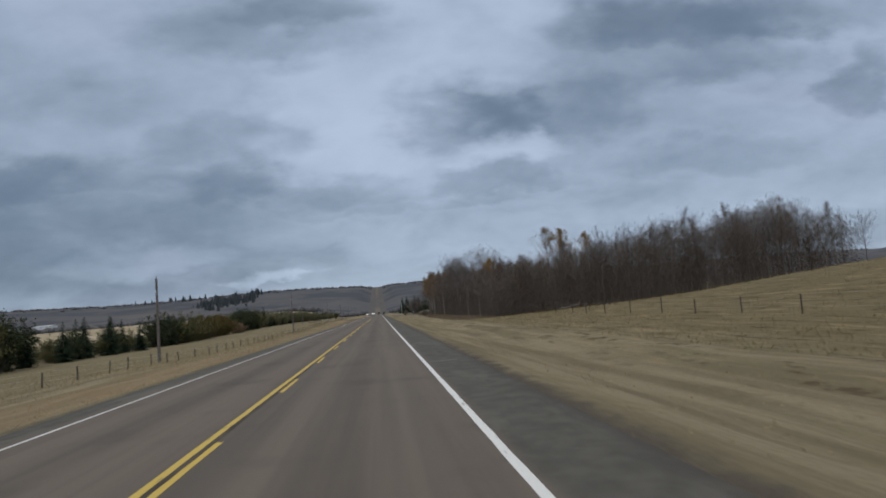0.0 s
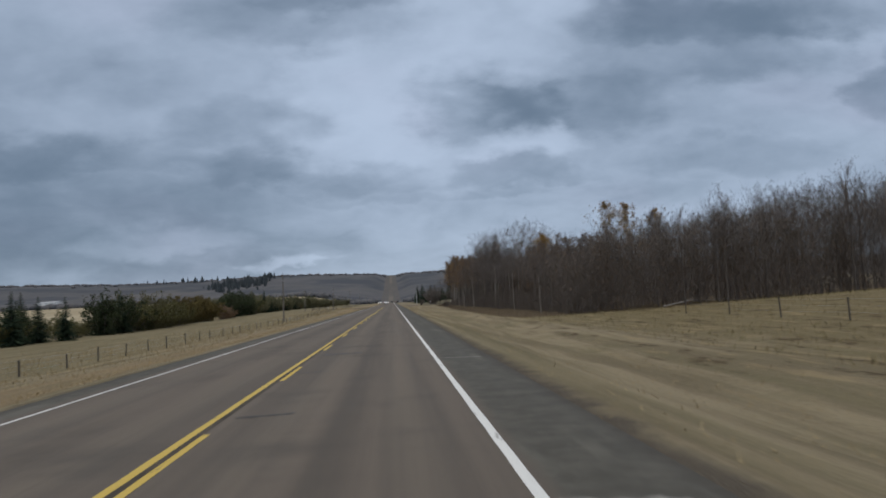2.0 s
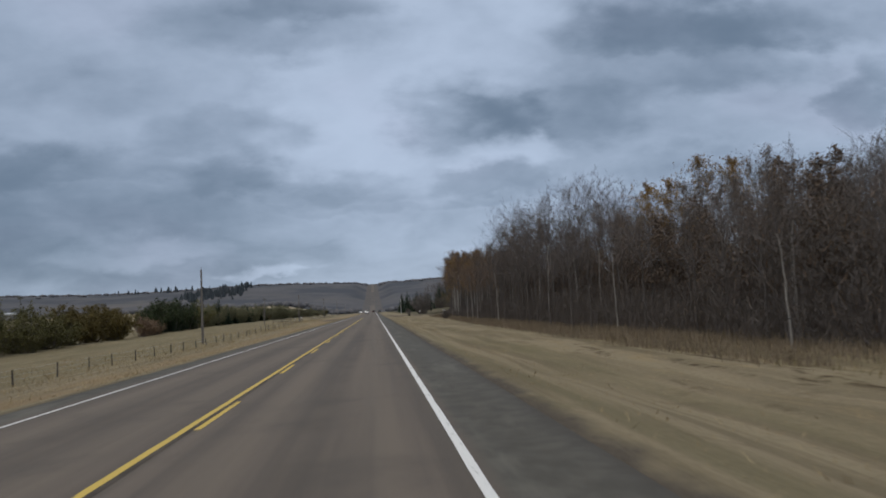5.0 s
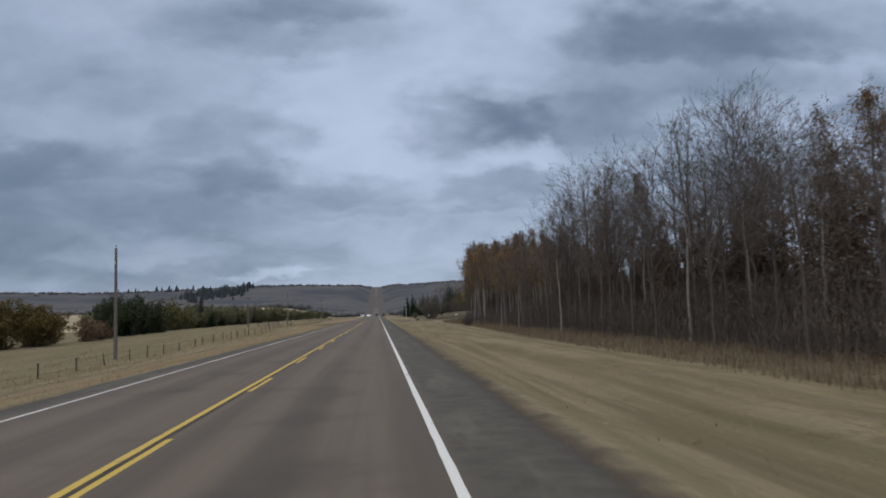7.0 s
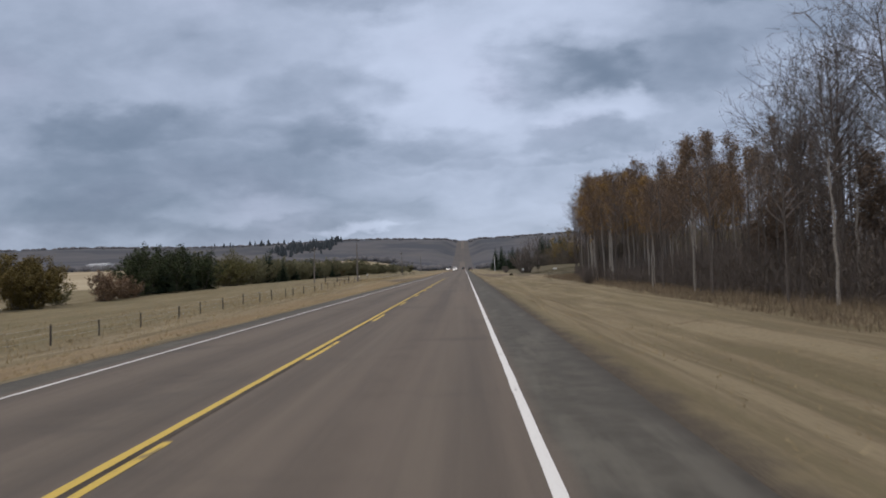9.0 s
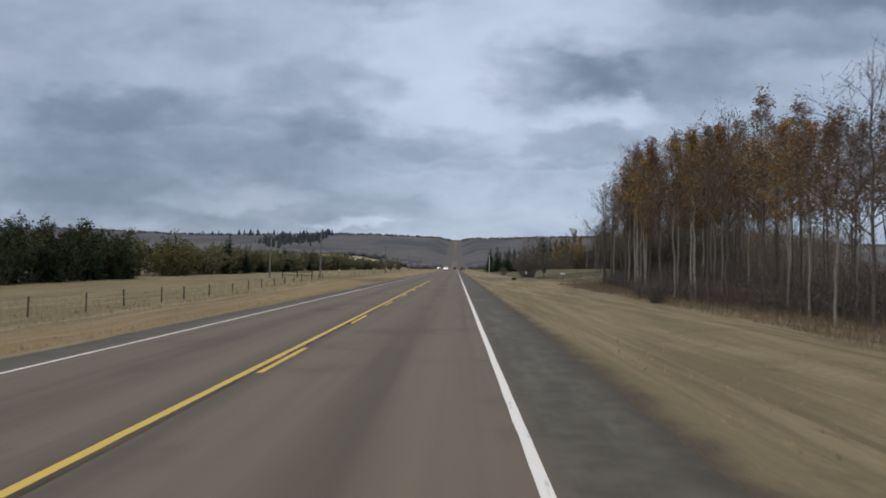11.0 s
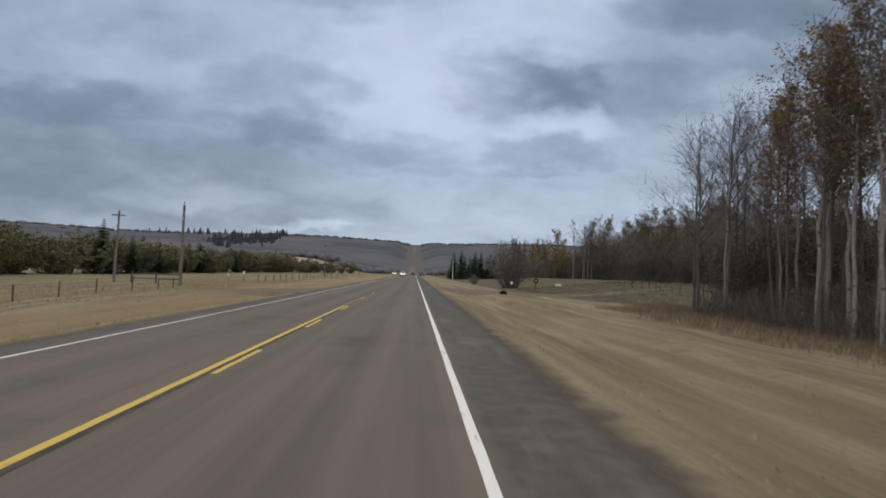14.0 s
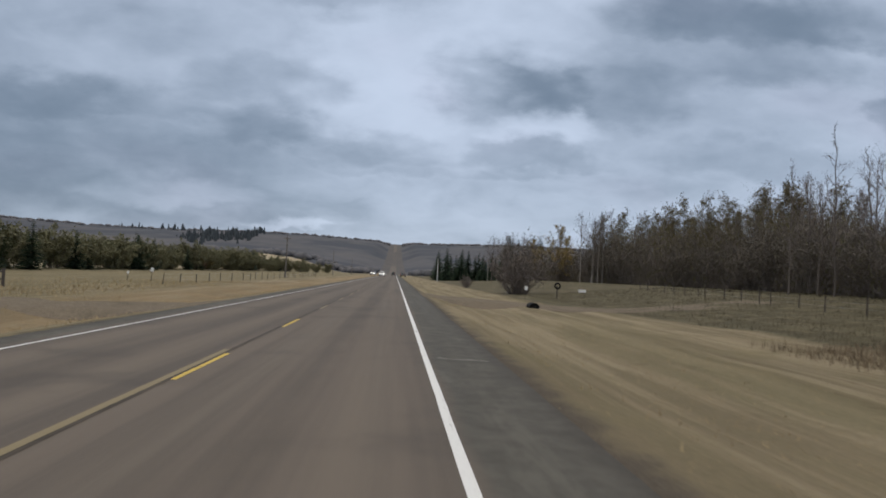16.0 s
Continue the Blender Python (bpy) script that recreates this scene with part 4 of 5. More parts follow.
for x, y, h in ((-47, 86, 7.4), (-44, 79, 6.6), (-48, 170, 6.6), (-47, 179, 6.6), (-48, 188, 6.8), (-46.5, 196, 6.0), (-48, 204, 4.5), (-49, 232, 2.8), (-53, 308, 8.2), (-56, 316, 7.2), (-57, 324, 6.2), (-55, 334, 6.4), (-58, 343, 5.6), (-58, 379, 6), (-58, 388, 6.4), (-57, 397, 6.6), (-59, 404, 5.8), (-57, 428, 5.6), (-57, 436, 5.4), (-56, 476, 7), (-54, 488, 7), (-53, 500, 6.5), (-53, 512, 6.5), (-50, 540, 6), (-48, 580, 6), (-46, 604, 6.5), (-46, 625, 6), (-44, 660, 6), (-42, 700, 6)):
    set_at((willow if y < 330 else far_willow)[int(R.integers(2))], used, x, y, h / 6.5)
for k in range(30):
    y = 72 + k * 4.6 + R.normal()
    set_at(willow[int(R.integers(2))], used, -50 + R.normal() * 2.2, y, R.uniform(2.2, 4.2) / 6.5, label="olive and brown willow bush among the small spruces")
for k in range(36):
    y = 284 + k * 8.2 + R.normal() * 2
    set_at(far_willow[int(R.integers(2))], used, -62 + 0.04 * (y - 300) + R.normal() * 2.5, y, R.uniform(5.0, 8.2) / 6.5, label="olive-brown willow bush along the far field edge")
for x, y, h in ((-48.5, 206, 6.2), (-47.5, 214, 6.6), (-47, 222, 6.0), (-49, 227, 5.6), (-56, 462, 4.5)):
    set_at(amber, used, x, y, h / 6.0)
for x, y, h in ((-47, 239, 3.8), (-46, 244, 3.2), (-56, 456, 4.0)):
    set_at(rust_bush, used, x, y, h / 3.6)
set_at(grey_bush, used, 21.0, 348, 1.3)
set_at(grey_bush, used, 17.5, 388, 0.4)
set_at(grey_bush, used, 17.0, 224.0, 0.3, label="low bare twiggy bush at the edge of the wood")
set_at(grey_bush, used, 18.2, 233.0, 0.25, label="low bare twiggy bush at the edge of the wood")

# the willow thicket behind the pasture: close-grown brown bushes, taller ones further back
m_thicket = foliage("brown_willow_leaves", (0.108, 0.094, 0.074), (0.172, 0.149, 0.116))
m_thin_olive = foliage("thin_olive_willow_leaves", (0.10, 0.084, 0.045), (0.19, 0.158, 0.085))
thicket = [make_bush("willow_bush", "dense brown-olive willow bush in the thicket behind the pasture", R, 7.0, 8.5, m_thicket, 8000, 0.090, stems=40) for _ in range(2)]
tall_willow = make_tree("willow", "tall olive-brown willow with thinning leaves", R, 12.0, False, m_thin_olive, 2.6, 0.095, 0.05, cap=0.8, limbs=26, bare=0.14, reach=0.30, twigs=3)
for k in range(27):
    y = 266 + k * 6.0 + R.normal() * 1.2
    x = float(np.interp(y, [262, 309, 345, 420], [31, 46, 55, 54])) + 3.2 + R.normal() * 1.0
    set_at(thicket[k % 2], used, x, y, R.uniform(0.86, 1.12) * float(np.interp(y, [262, 300, 345, 420], [0.92, 1.08, 1.3, 1.45])))
for x, y, s in ((37, 440, 0.9), (50, 439, 1.2), (56, 427, 1.7), (57, 408, 1.5), (25.5, 266, 0.72), (28.0, 270, 0.85), (31.5, 273, 0.9), (29.5, 263, 0.95)):
    set_at(thicket[int(R.integers(2))], used, x, y, s)
for k in range(28):
    y = 336 + k * 3.1 + R.normal() * 2
    x = float(np.interp(y, [309, 345, 420], [50, 58, 55])) + R.uniform(0, 9)
    set_at(tall_willow, used, x, y, R.uniform(1.05, 1.4))

# ---- distant woods on the hills ----
def far_woods(name, label, count, pick, hmin, hmax, wide, mat, seed, kind_cone=False):
    rng = np.random.default_rng(seed)
    spots = []
    while len(spots) < count:
        x, y = pick(rng)
        if abs(x) > 16 + rng.uniform(0, 6):
            spots.append((x, y))
    px, py = np.array(spots).T
    h = rng.uniform(hmin, hmax, count)
    r = h * wide * rng.uniform(0.7, 1.3, count)
    base, sides = land(px, py) - 1.0, 5
    levels = ((0.0, 0.9), (0.35, 0.75), (0.7, 0.38)) if kind_cone else ((0.05, 0.5), (0.4, 1.0), (0.78, 0.72))
    rings = []
    for lv, rr in levels:
        a = 2 * math.pi * (np.arange(sides)[None] + rng.uniform(-0.25, 0.25, (count, sides))) / sides
        q = (r * rr)[:, None] * rng.uniform(0.7, 1.25, (count, sides))
        zz = base[:, None] + h[:, None] * (lv + rng.uniform(-0.06, 0.06, (count, sides)))
        rings.append(np.stack([px[:, None] + q * np.cos(a), py[:, None] + q * np.sin(a), zz], -1))
    tip = np.stack([px, py, base + h], -1)[:, None]
    vs = np.concatenate([*rings, tip], 1).reshape(-1, 3)
    j = np.arange(sides)
    quads = np.concatenate([np.stack([b + j, b + (j + 1) % sides, b + sides + (j + 1) % sides, b + sides + j], 1) for b in (0, sides)])
    caps = np.stack([2 * sides + j, 2 * sides + (j + 1) % sides, 0 * j + 3 * sides], 1)
    step = (np.arange(count) * (3 * sides + 1))[:, None, None]
    fs = (step + quads[None]).reshape(-1, 4).tolist() + (step + caps[None]).reshape(-1, 3).tolist()
    return tagged(mesh_ob(name, vs, fs, mat, smooth=not kind_cone), label, "woods", kind="stuff")


def on_hills(rng):
    x = rng.uniform(-2300, 1900)
    return x, 2330 - 0.42 * max(0, -x) - 0.12 * max(0, x) + rng.normal() * 130


def hill_edge(rng):
    x = rng.uniform(-1500, 900)
    return x, 900 - 0.42 * max(0, -x) - 0.12 * max(0, x) + abs(rng.normal()) * 60


def spruce_patch(rng):
    if rng.uniform() < 0.72:
        s, far, wide = ((0.172, 1900, 0.004), (0.180, 1620, 0.006), (0.190, 1560, 0.007), (0.200, 1640, 0.006), (0.212, 1500, 0.008), (0.222, 1600, 0.006), (0.240, 1450, 0.009))[int(rng.integers(7))]
        y = far + rng.normal() * 70
        return -y * (s + rng.normal() * wide), y
    cx, cy, s = ((-60, 2560, 26), (130, 880, 45), (230, 860, 60), (-520, 1900, 70))[int(rng.integers(4))]
    return cx + rng.normal() * s, cy + rng.normal() * s * 0.7


# hill trees use the colours with distance haze painted in
far_woods("distant_woods", "grey-brown leafless woods covering the far hills", 5200, on_hills, 3.5, 7.0, 1.0, m_hazed_wood, 31)
far_woods("distant_woods", "grey-brown woods along the foot of the hills", 1500, hill_edge, 5, 8, 0.8, m_hazed_wood, 32)
far_woods("distant_spruces", "dark spruce stands among the bare woods on the hills", 300, spruce_patch, 7, 18, 0.24, m_hazed_spruce, 33, True)

# ---- materials of small things ----
def plain(name, colour, rough=0.5, metal=0.0, grime=0.35, scale=3.0):
    m, n = material(name)
    p = n.t.nodes.new("ShaderNodeTexCoord").outputs["Object"]
    c = n.mix(n.step(n.noise(p, scale, 5, 0.65), 0.45, 0.75, 0, grime), colour, tuple(v * 0.5 + 0.02 for v in colour))
    n.shade(c, rough, metal, height=n.noise(p, 30, 3), bump=0.1, far=0.005)
    return m


m_rubber = plain("black_rubber", (0.010, 0.010, 0.010), 0.92)
m_steel = plain("galvanised_steel", (0.42, 0.43, 0.44), 0.45, 0.7)
m_whitepaint = plain("white_paint", (0.75, 0.75, 0.73), 0.4)
m_greypaint = plain("pale_grey_paint", (0.55, 0.56, 0.57), 0.5)
m_darkpaint = plain("dark_blue_grey_paint", (0.03, 0.034, 0.04), 0.3)
m_glass, n = material("dark_car_glass")
n.shade((0.02, 0.022, 0.025), 0.08, specular=0.6)
m_lamp, n = material("headlamp")
em, eo = n.t.nodes.new("ShaderNodeEmission"), n.t.nodes.new("ShaderNodeOutputMaterial")
em.inputs[0].default_value, em.inputs[1].default_value = (1.0, 0.95, 0.85, 1), 5.0
n.t.links.new(em.outputs[0], eo.inputs[0])
m_lens = plain("red_lens", (0.35, 0.015, 0.012), 0.25)
m_pole = bark("grey_pole_wood", (0.13, 0.115, 0.10), (0.26, 0.235, 0.21), 7.0)
m_insulator = plain("brown_porcelain", (0.10, 0.045, 0.03), 0.25)
m_gravel, n = material("driveway_gravel")
p = n.place()
c = n.mix(n.step(n.noise(p, 18, 4, 0.7), 0.35, 0.7), (0.12, 0.098, 0.072), (0.25, 0.208, 0.152))
c = n.mix(n.step(n.noise(p, 0.8, 4), 0.5, 0.75, 0, 0.6), c, (0.10, 0.085, 0.06))
n.shade(c, 0.95, height=n.noise(p, 26, 3), bump=0.6, far=0.03, specular=0.1)


def cyl(bm, r0, r1, z0, z1, sides=10, m=Matrix()):
    r = bmesh.ops.create_cone(bm, cap_ends=True, segments=sides, radius1=r0, radius2=r1, depth=z1 - z0)
    bmesh.ops.transform(bm, matrix=m @ Matrix.Translation((0, 0, (z0 + z1) / 2)), verts=r["verts"])
    return bm


def box(bm, sx, sy, sz, m=Matrix(), bevel=0.0):
    r = bmesh.ops.create_cube(bm, size=1)
    bmesh.ops.scale(bm, vec=(sx, sy, sz), verts=r["verts"])
    if bevel:
        ed = {e for v in r["verts"] for e in v.link_edges}
        out = bmesh.ops.bevel(bm, geom=list(ed), offset=bevel, segments=2, affect="EDGES")
        vs = out["verts"]
        live = {v for f in out["faces"] for v in f.verts} | {v for v in r["verts"] if v.is_valid}
        bmesh.ops.transform(bm, matrix=m, verts=list(live))
    else:
        bmesh.ops.transform(bm, matrix=m, verts=r["verts"])
    return bm


# ---- utility poles ----
def utility_pole(x, y, top, arm=False, lean=0.0, label="weathered grey wooden utility pole in the roadside grass"):
    z = float(land(x, y))
    e = thing("utility_pole", label, "utility pole", "utility poles", pose(x, y, z - 0.3, 0, lean, 0))
    h = top - z + 0.3
    part("pole", cyl(bmesh.new(), 0.165, 0.105, 0, h, 12), m_pole, e)
    bm = cyl(bmesh.new(), 0.02, 0.02, 0, 0.16, 6, Matrix.Translation((0, 0, h)))
    part("pin", bm, m_steel, e)
    bm = cyl(bmesh.new(), 0.055, 0.035, 0, 0.12, 8, Matrix.Translation((0, 0, h + 0.12)))
    part("insulator", bm, m_insulator, e)
    bm = box(bmesh.new(), 0.10, 0.06, 0.34, Matrix.Translation((0, -0.15, h - 1.3)), 0.01)
    part("bracket", bm, m_steel, e)
    if arm:
        part("crossarm", box(bmesh.new(), 1.5, 0.10, 0.12, Matrix.Translation((0, -0.14, h - 0.45)), 0.01), m_pole, e)
    return e


utility_pole(-19.5, 70.3, 6.85, lean=0.6)
utility_pole(-19.8, 179.0, 8.2)
utility_pole(-18.7, 284.2, 7.1, lean=0.5)
utility_pole(-30.5, 297.6, 7.25, arm=True, lean=1.6, label="leaning grey wooden utility pole with a short crossarm")
utility_pole(-19.2, 389.0, 7.9, arm=True)
utility_pole(-19.3, 495.0, 8.0)
utility_pole(-19.3, 600.0, 8.0)

# slim pale pole in front of the spruces
z = float(land(19.0, 509.0))
e = thing("light_pole", "slim white-painted steel pole in front of the spruces", "pole", m=pose(19.0, 509.0, z))
part("pole", cyl(bmesh.new(), 0.13, 0.09, -0.3, 8.6, 10), m_whitepaint, e)
part("base_plate", box(bmesh.new(), 0.5, 0.5, 0.06, Matrix.Translation((0, 0, 0.03)), 0.01), m_steel, e)


# ---- pasture fences ----
def fence(name, label, pts, height, rng, wires=3, radius=0.05):
    e = thing(name, label, "fence", "pasture fences")
    tops = []
    for x, y in pts:
        z = float(land(x, y))
        h = height * rng.uniform(0.88, 1.1)
        lean = Matrix.Rotation(rng.normal() * 0.035, 4, "X") @ Matrix.Rotation(rng.normal() * 0.035, 4, "Y")
        r = radius * rng.uniform(0.8, 1.2)
        bm = cyl(bmesh.new(), r, r * 0.9, -0.3, h, 8, Matrix.Translation((x, y, z)) @ lean)
        part("post", bm, m_weathered, e)
        tops.append((x, y, z, h))
    for k in range(wires):
        segs = []
        for a, b in zip(tops, tops[1:]):
            f = 0.35 + 0.29 * k
            p, q = Vector((a[0], a[1], a[2] + height * f)), Vector((b[0], b[1], b[2] + height * f))
            mid = (p + q) / 2 - Vector((0, 0, 0.03))
            segs += [[*p, *mid, 0.004, 0.004], [*mid, *q, 0.004, 0.004]]
        v, f = rods(segs, 3)
        mesh_ob("wire", v, f, m_steel, e, "rusty fence wire")
    return e


F = np.random.default_rng(17)
fence("fence", "weathered wooden post and wire fence along the field", [(-17 + F.normal() * 0.12, 3.0 + 4.75 * k + F.normal() * 0.3) for k in range(59)], 0.95, F)
fence("fence", "weathered post and wire fence beyond the driveway", [(-18 + F.normal() * 0.12, 312 + 5.2 * k + F.normal() * 0.3) for k in range(24)], 1.0, F)
fence("fence", "weathered grey fence posts on the grassy rise", [(26.3 + F.normal() * 0.25, 16.5 + 6.75 * k + F.normal() * 0.4) for k in range(12)], 1.22, F)
fence("fence", "old wooden fence posts in front of the willow brush", [(np.interp(260 + 3.6 * k, [258, 301, 340], [28.5, 32.5, 36]) + F.normal() * 0.2, 260 + 3.6 * k + F.normal() * 0.4) for k in range(23)], 1.15, F, 2, 0.05)

# braced gate end by the field driveway
e = thing("gate_brace", "weathered timber gate brace with two rails", "fence", "pasture fences", pose(-22.3, 295.0, float(land(-22.3, 295.0))))
for dx in (0.0, -2.6, -5.2):
    part("post", cyl(bmesh.new(), 0.10, 0.095, -0.3, 1.15, 10, Matrix.Translation((dx, 0, 0))), m_weathered, e)
for k, z in enumerate((0.95, 0.45)):
    part("rail", cyl(bmesh.new(), 0.06, 0.05, 0, 5.2, 8, Matrix.Translation((0, 0, z)) @ Matrix.Rotation(-math.pi / 2, 4, "Y")), m_weathered, e)


def marker(x, y, label, wd=0.12, ht=0.35, h=1.0):
    e = thing("marker_post", label, "marker post", "marker posts", pose(x, y, float(land(x, y)), 0, 3, 0))
    part("post", box(bmesh.new(), 0.06, 0.06, h + 0.3, Matrix.Translation((0, 0, h / 2 - 0.15)), 0.006), m_weathered, e)
    part("plate", box(bmesh.new(), wd, 0.012, ht, Matrix.Translation((0, -0.04, h - ht / 2)), 0.003), m_whitepaint, e, "white plate")
    return e


marker(-22.0, 321.0, "white plate on a short post in the grass", 0.3, 0.4, 1.4)
marker(-24.0, 320.0, "small white plate on a short post", 0.2, 0.25, 1.0)
marker(18.6, 330.0, "white plate on a leaning driveway post", 0.36, 0.45, 1.5)

# tyre hung on a driveway post
e = thing("tyre_post", "black tyre hung on a wooden driveway post", "post", m=pose(22.9, 331.7, float(land(22.9, 331.7))))
part("post", cyl(bmesh.new(), 0.08, 0.075, -0.3, 1.45, 10, Matrix.Translation((0, 0.16, 0))), m_weathered, e)
me = bpy.data.meshes.new("tyre")
tv, tf = [], []
for i in range(24):
    a = 2 * math.pi * i / 24
    for rr, dy in ((0.22, -0.09), (0.33, -0.115), (0.41, -0.085), (0.43, 0.0), (0.41, 0.085), (0.33, 0.115), (0.22, 0.09), (0.235, 0.0)):
        tv.append((rr * math.cos(a), dy, 1.5 + rr * math.sin(a)))
for i in range(24):
    for j in range(8):
        tf.append((i * 8 + j, i * 8 + (j + 1) % 8, (i + 1) % 24 * 8 + (j + 1) % 8, (i + 1) % 24 * 8 + j))
mesh_ob("tyre", tv, tf, m_rubber, e, "worn black tyre", smooth=True)

# white feed tub far across the pasture
e = thing("feed_trough", "white feed trough in the pasture", "trough", m=pose(28.6, 341, float(land(28.6, 341))))
bm = box(bmesh.new(), 1.0, 0.5, 0.36, Matrix.Translation((0, 0, 0.30)), 0.04)
top = [f for f in bm.faces if f.normal.z > 0.9]
bmesh.ops.inset_region(bm, faces=top, thickness=0.06)
bmesh.ops.translate(bm, vec=(0, 0, -0.3), verts=list({v for f in top for v in f.verts}))
part("basin", bm, m_whitepaint, e)
for dx in (-0.38, 0.38):
    part("leg", box(bmesh.new(), 0.08, 0.42, 0.16, Matrix.Translation((dx, 0, 0.06))), m_steel, e)

# ---- driveways and culvert ----
def strip(name, label, x0, x1, y0, y1, flare, lift):
    xs2 = np.linspace(x0, x1, 26)
    out = np.abs(xs2 - x0)
    fl = flare * np.exp(-out / 3.0)
    rows = np.linspace(0, 1, 9)
    v = []
    for s in rows:
        for x, k in zip(xs2, fl):
            yy = (y0 - k) + (y1 - y0 + 2 * k) * s
            ramp = smooth(min(abs(x - x0), 14) / 14)
            gz = float(land(x, yy))
            zz = gz - 0.06 if s in (0.0, 1.0) else max(gz + 0.02, -0.09 - 0.45 * ramp - 0.5 * abs(s - 0.5))
            v.append((x, yy, zz + lift + noise.noise((x, yy, 2)) * 0.03))
    return tagged(mesh_ob(name, v, lattice(9, 26), m_gravel, smooth=True), label, "driveway", kind="structure")


strip("driveway_1", "gravel field driveway on the pasture side", 5.0, 34.0, 301.5, 308.0, 4.0, 0.02)
strip("driveway_2", "gravel field driveway crossing the grass", -4.4, -30.0, 275.5, 280.5, 2.5, 0.02)
e = thing("culvert", "dark steel culvert pipe end under the driveway", "culvert", m=pose(13.4, 299.2, -0.45) @ Matrix.Diagonal((0.9, 0.75, 0.7, 1)))
me_v, me_f = [], []
for i in range(14):
    yy = i * 0.12
    for j in range(20):
        a = 2 * math.pi * j / 20
        for rr in (0.42 + 0.015 * (i % 2), 0.38 + 0.015 * (i % 2)):
            me_v.append((rr * math.cos(a), yy, rr * math.sin(a)))
for i in range(13):
    for j in range(20):
        a, b, c2, d2 = i * 40 + 2 * j, i * 40 + 2 * ((j + 1) % 20), (i + 1) * 40 + 2 * ((j + 1) % 20), (i + 1) * 40 + 2 * j
        me_f += [(a, b, c2, d2), (a + 1, d2 + 1, c2 + 1, b + 1)]
for j in range(20):
    a, b = 2 * j, 2 * ((j + 1) % 20)
    me_f.append((a, a + 1, b + 1, b))
mesh_ob("pipe", me_v, me_f, m_rubber, e, smooth=True)
# added black disc that paints the shade inside the pipe, no real plate
part("end_plate", cyl(bmesh.new(), 0.385, 0.385, 0.20, 0.24, 20, Matrix.Rotation(-math.pi / 2, 4, "X")), m_rubber, e, "black disc standing in for the dark inside the pipe mouth")


# ---- vehicles stopped far ahead ----
def vehicle(name, label, x, y, turn, paint_mat, van=False, lights=True):
    e = thing(name, label, "car", "vehicles stopped ahead", pose(x, y, float(rise(y)) + 0.005, 0, 0, turn))
    prof = [(-2.6, 0.45), (-2.65, 0.95), (-2.55, 1.12), (-1.35, 1.22), (2.45, 1.2), (2.6, 0.95), (2.6, 0.45)]
    bm = bmesh.new()
    lo = [bm.verts.new((-0.95, a, b)) for a, b in prof]
    hi = [bm.verts.new((0.95, a, b)) for a, b in prof]
    for i in range(len(prof)):
        j = (i + 1) % len(prof)
        bm.faces.new((lo[i], lo[j], hi[j], hi[i]))
    bm.faces.new(lo[::-1])
    bm.faces.new(hi)
    bmesh.ops.recalc_face_normals(bm, faces=bm.faces)
    bmesh.ops.bevel(bm, geom=list(bm.edges), offset=0.06, segments=2, affect="EDGES")
    part("body", bm, paint_mat, e)
    cab = [(-1.3, 1.2), (-0.55, 1.82), (1.9 if van else 0.9, 1.86), (2.3 if van else 1.2, 1.2)]
    bm = bmesh.new()
    lo = [bm.verts.new((-0.86 + 0.14 * (b > 1.5), a, b)) for a, b in cab]
    hi = [bm.verts.new((0.86 - 0.14 * (b > 1.5), a, b)) for a, b in cab]
    for i in range(4):
        j = (i + 1) % 4
        bm.faces.new((lo[i], lo[j], hi[j], hi[i]))
    bm.faces.new(lo[::-1])
    bm.faces.new(hi)
    bmesh.ops.recalc_face_normals(bm, faces=bm.faces)
    bmesh.ops.bevel(bm, geom=list(bm.edges), offset=0.05, segments=2, affect="EDGES")
    part("cab", bm, paint_mat, e)
    part("windscreen", box(bmesh.new(), 1.45, 0.02, 0.66, Matrix.Translation((0, -0.96, 1.50)) @ Matrix.Rotation(radians(-50), 4, "X"), 0.008), m_glass, e, "dark windscreen")
    for sx2 in (-1, 1):
        part("side_window", box(bmesh.new(), 0.02, 1.1, 0.4, Matrix.Translation((sx2 * 0.815, 0.1, 1.5)) @ Matrix.Rotation(radians(sx2 * -13), 4, "Y"), 0.008), m_glass, e)
        for sy2 in (-1.7, 1.65):
            bm = cyl(bmesh.new(), 0.37, 0.37, -0.12, 0.12, 18, Matrix.Translation((sx2 * 0.86, sy2, 0.37)) @ Matrix.Rotation(math.pi / 2, 4, "Y"))
            wheel = part("wheel", bm, m_rubber, e)
            part("rim", cyl(bmesh.new(), 0.22, 0.20, 0, 0.03, 14, Matrix.Translation((sx2 * 0.975, sy2, 0.37)) @ Matrix.Rotation(math.pi / 2 * sx2, 4, "Y")), m_steel, wheel)
        part("headlight", box(bmesh.new(), 0.32, 0.05, 0.17, Matrix.Translation((sx2 * 0.68, -2.645, 0.9)), 0.015), m_lamp if lights else m_steel, e)
        part("tail_light", box(bmesh.new(), 0.18, 0.04, 0.3, Matrix.Translation((sx2 * 0.8, 2.6, 0.95)), 0.01), m_lens, e)
    part("bumper", box(bmesh.new(), 1.86, 0.14, 0.22, Matrix.Translation((0, -2.66, 0.52)), 0.03), m_steel, e)
    return e


vehicle("car", "white pickup with its headlights on, standing in the oncoming lane", -2.0, 512, 0, m_whitepaint)
vehicle("car", "white van with its headlights on, standing behind another", -2.6, 526, 3, m_whitepaint, van=True)
vehicle("car", "grey van pulled over on the far shoulder", -7.0, 560, -6, m_greypaint, van=True)
vehicle("car", "dark pickup parked on the gravel shoulder", 6.3, 540, 172, m_darkpaint, lights=False)
vehicle("car", "dark van standing in the lane", 2.0, 600, 180, m_darkpaint, van=True, lights=False)

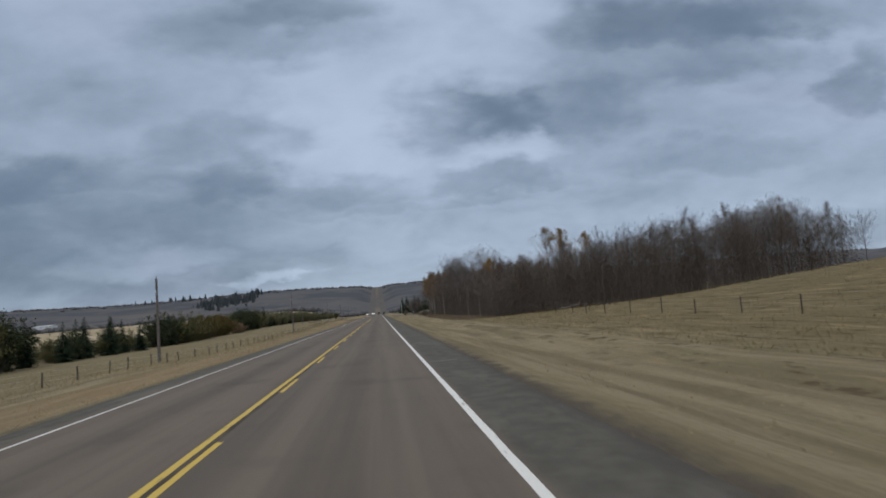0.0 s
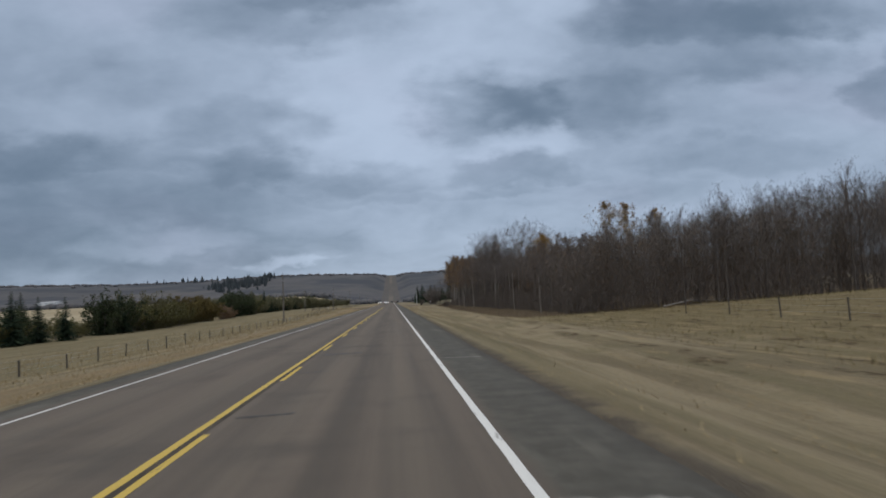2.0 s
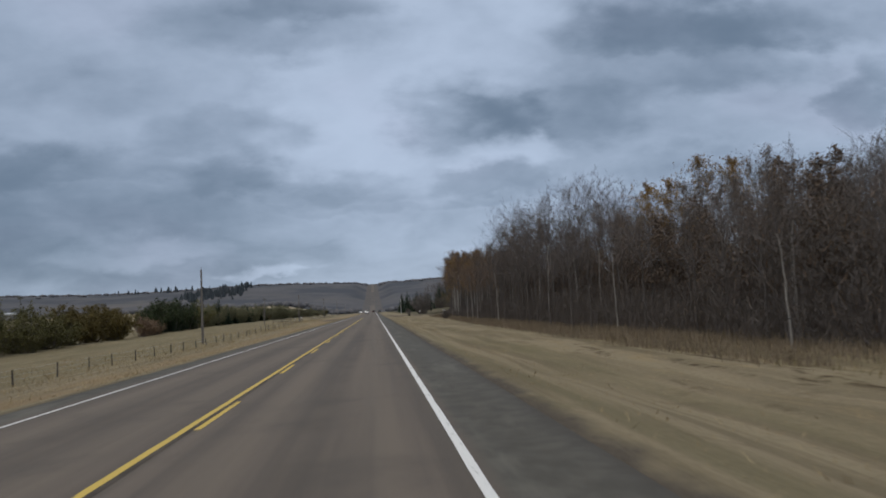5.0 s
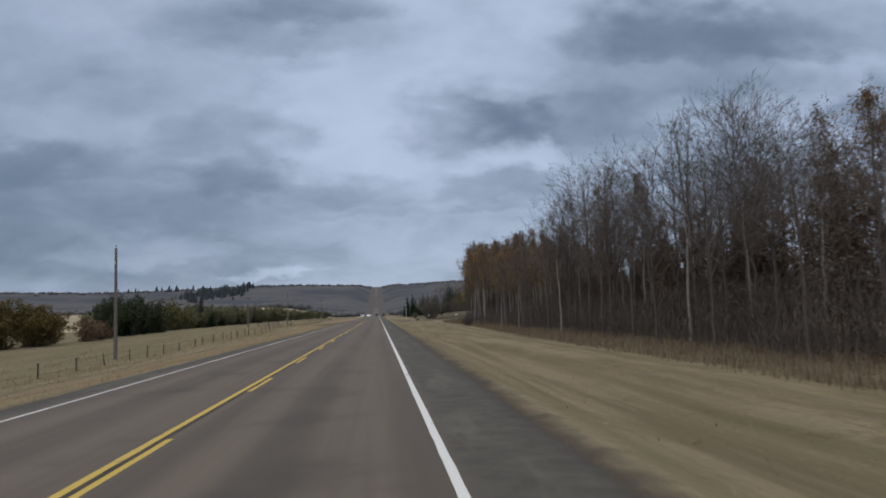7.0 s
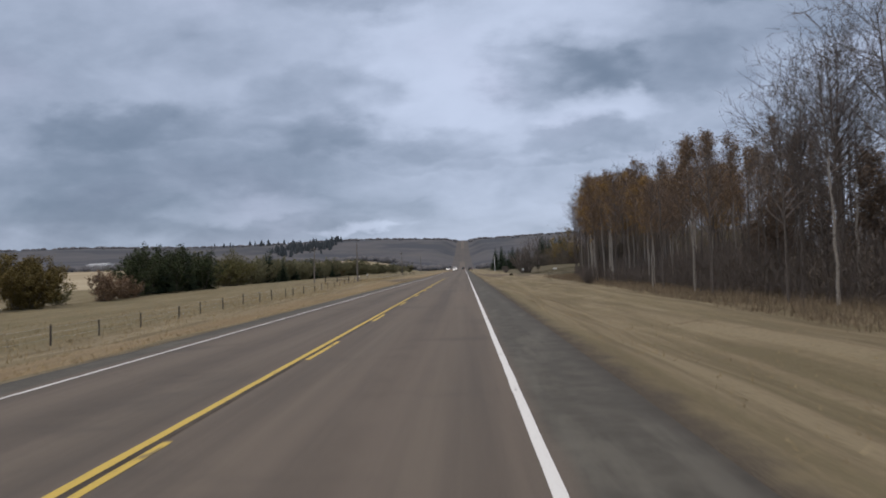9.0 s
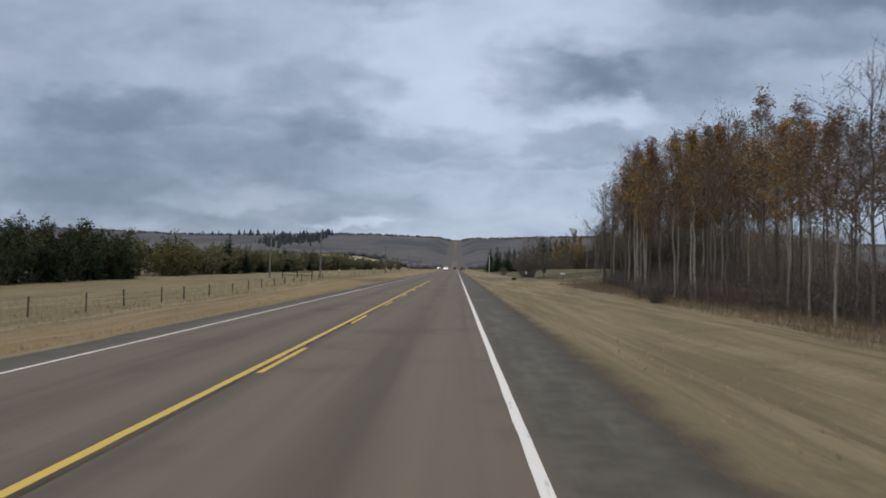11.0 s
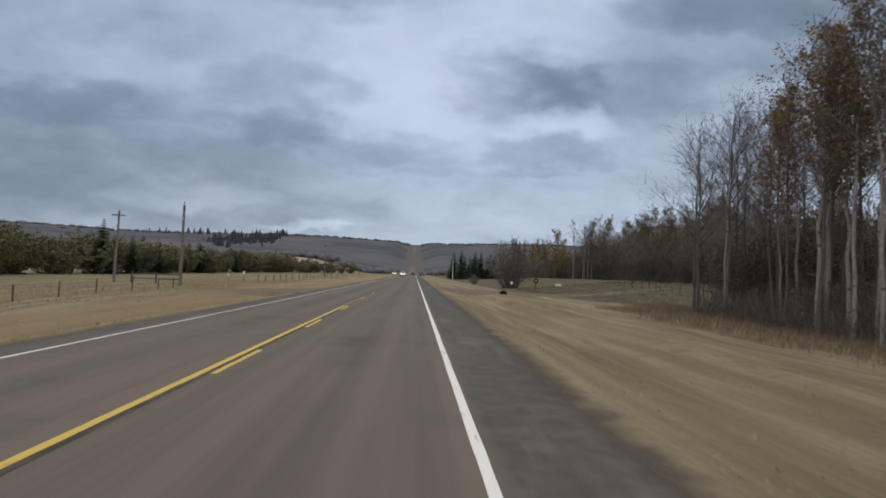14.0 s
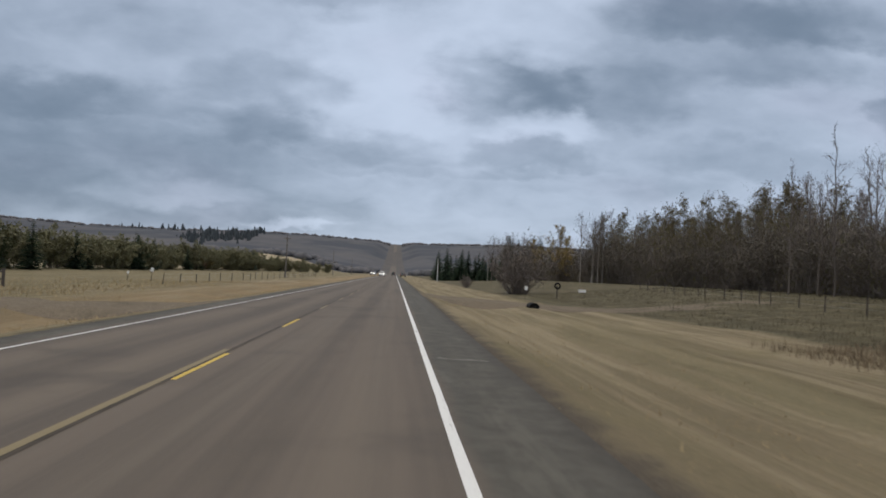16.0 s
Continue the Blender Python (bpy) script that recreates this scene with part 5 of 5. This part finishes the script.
# ---- long pale shed on the far slope ----
bx, by = -465.0, 1010.0
e = thing("farm_shed", "long low white farm shed on the far slope", "building", m=pose(bx, by, float(land(bx, by)) + 1.0, 0, 0, -20))
part("wall", box(bmesh.new(), 34, 12, 6.0, Matrix.Translation((0, 0, 0)), 0.05), m_whitepaint, e)
bm = bmesh.new()
rv = [bm.verts.new(c) for c in ((-17.5, -6.6, 2.95), (17.5, -6.6, 2.95), (17.5, 0, 4.4), (-17.5, 0, 4.4), (-17.5, 6.6, 2.95), (17.5, 6.6, 2.95))]
bm.faces.new((rv[0], rv[1], rv[2], rv[3]))
bm.faces.new((rv[3], rv[2], rv[5], rv[4]))
bm.faces.new((rv[0], rv[3], rv[4]))
bm.faces.new((rv[1], rv[5], rv[2]))
bm.faces.new((rv[0], rv[4], rv[5], rv[1]))
part("roof", bm, m_greypaint, e, "pale metal roof")
for dx in (-10, 0, 10):
    part("door", box(bmesh.new(), 3.2, 0.1, 3.0, Matrix.Translation((dx, -6.06, 1.2)), 0.02), m_greypaint, e)

# ---- grass ----
def tufts(name, label, count, where, hmin, hmax, seed, mat, width=0.012, per=4, leanness=0.35, loose=0.3):
    rng = np.random.default_rng(seed)
    x, y = where(rng, count)
    lumps = np.array([noise.noise((a * 0.35, b * 0.2, 0)) * 0.10 + noise.noise((a * 0.9, b * 0.35, 5)) * 0.035 for a, b in zip(x, y)])
    z = land(x, y) + lumps * smooth((np.abs(x - 0.3) - 5.2) / 2.0)
    k = per
    px2 = np.repeat(x, k) + rng.normal(size=count * k) * loose
    py2 = np.repeat(y, k) + rng.normal(size=count * k) * loose
    pz = np.repeat(z, k) - 0.02
    h = rng.uniform(hmin, hmax, count * k) * np.repeat(rng.uniform(0.6, 1.2, count), k)
    az = rng.uniform(0, 2 * math.pi, count * k)
    ln = np.abs(rng.normal(size=count * k)) * leanness * h
    tipx, tipy = px2 + np.cos(az) * ln, py2 + np.sin(az) * ln
    fx, fy = -np.sin(az) * width, np.cos(az) * width
    v = np.stack([np.stack([px2 - fx, py2 - fy, pz], 1), np.stack([px2 + fx, py2 + fy, pz], 1), np.stack([tipx, tipy, pz + h], 1)], 1).reshape(-1, 3)
    f = np.arange(3 * count * k).reshape(-1, 3)
    return tagged(mesh_ob(name, v, f, mat), label, "grass", kind="stuff")


def verge_right(rng, n):
    return rng.uniform(5.6, 13.0, n), rng.uniform(2, 330, n)


def verge_left(rng, n):
    return rng.uniform(-14, -4.9, n), rng.uniform(6, 330, n)


def rough_left(rng, n):
    return -13.5 - np.abs(rng.normal(size=n)) * 9, rng.uniform(10, 330, n)


def rough_right(rng, n):
    y = rng.uniform(105, 276, n)
    return np.interp(y, [105, 165, 215, 300], [13.6, 14.2, 16.8, 18.0]) + rng.uniform(0, 1, n) ** 0.8 * 6.5, y


def rise_grass(rng, n):
    return rng.uniform(14, 60, n), rng.uniform(8, 125, n)


def pasture(rng, n):
    y = rng.uniform(270, 345, n)
    return np.interp(y, [270, 300, 345], [23.2, 20.5, 20.0]) + rng.uniform(0, 28, n), y


m_pasture = foliage("dull_pasture_grass", (0.068, 0.064, 0.038), (0.138, 0.120, 0.076))
tufts("grass", "short mown dry grass on the verge", 4500, verge_right, 0.04, 0.12, 41, m_straw, 0.010, 4, 1.3)
tufts("grass", "short mown dry grass on the far verge", 6000, verge_left, 0.05, 0.16, 42, m_straw, 0.012, 4, 1.0)
tufts("grass", "rough dead grass along the fence", 11000, rough_left, 0.08, 0.3, 43, m_straw, 0.014, 4, 0.8)
tufts("grass", "tall dead grass at the edge of the wood", 13000, rough_right, 0.2, 0.6, 44, m_rough, 0.013)
tufts("grass", "dry grass on the rise", 10000, rise_grass, 0.08, 0.28, 45, m_greenstraw, 0.014, 4, 1.1)
tufts("grass", "rough grey-tan pasture grass", 7000, pasture, 0.08, 0.3, 46, m_pasture, 0.012, 4, 0.8)
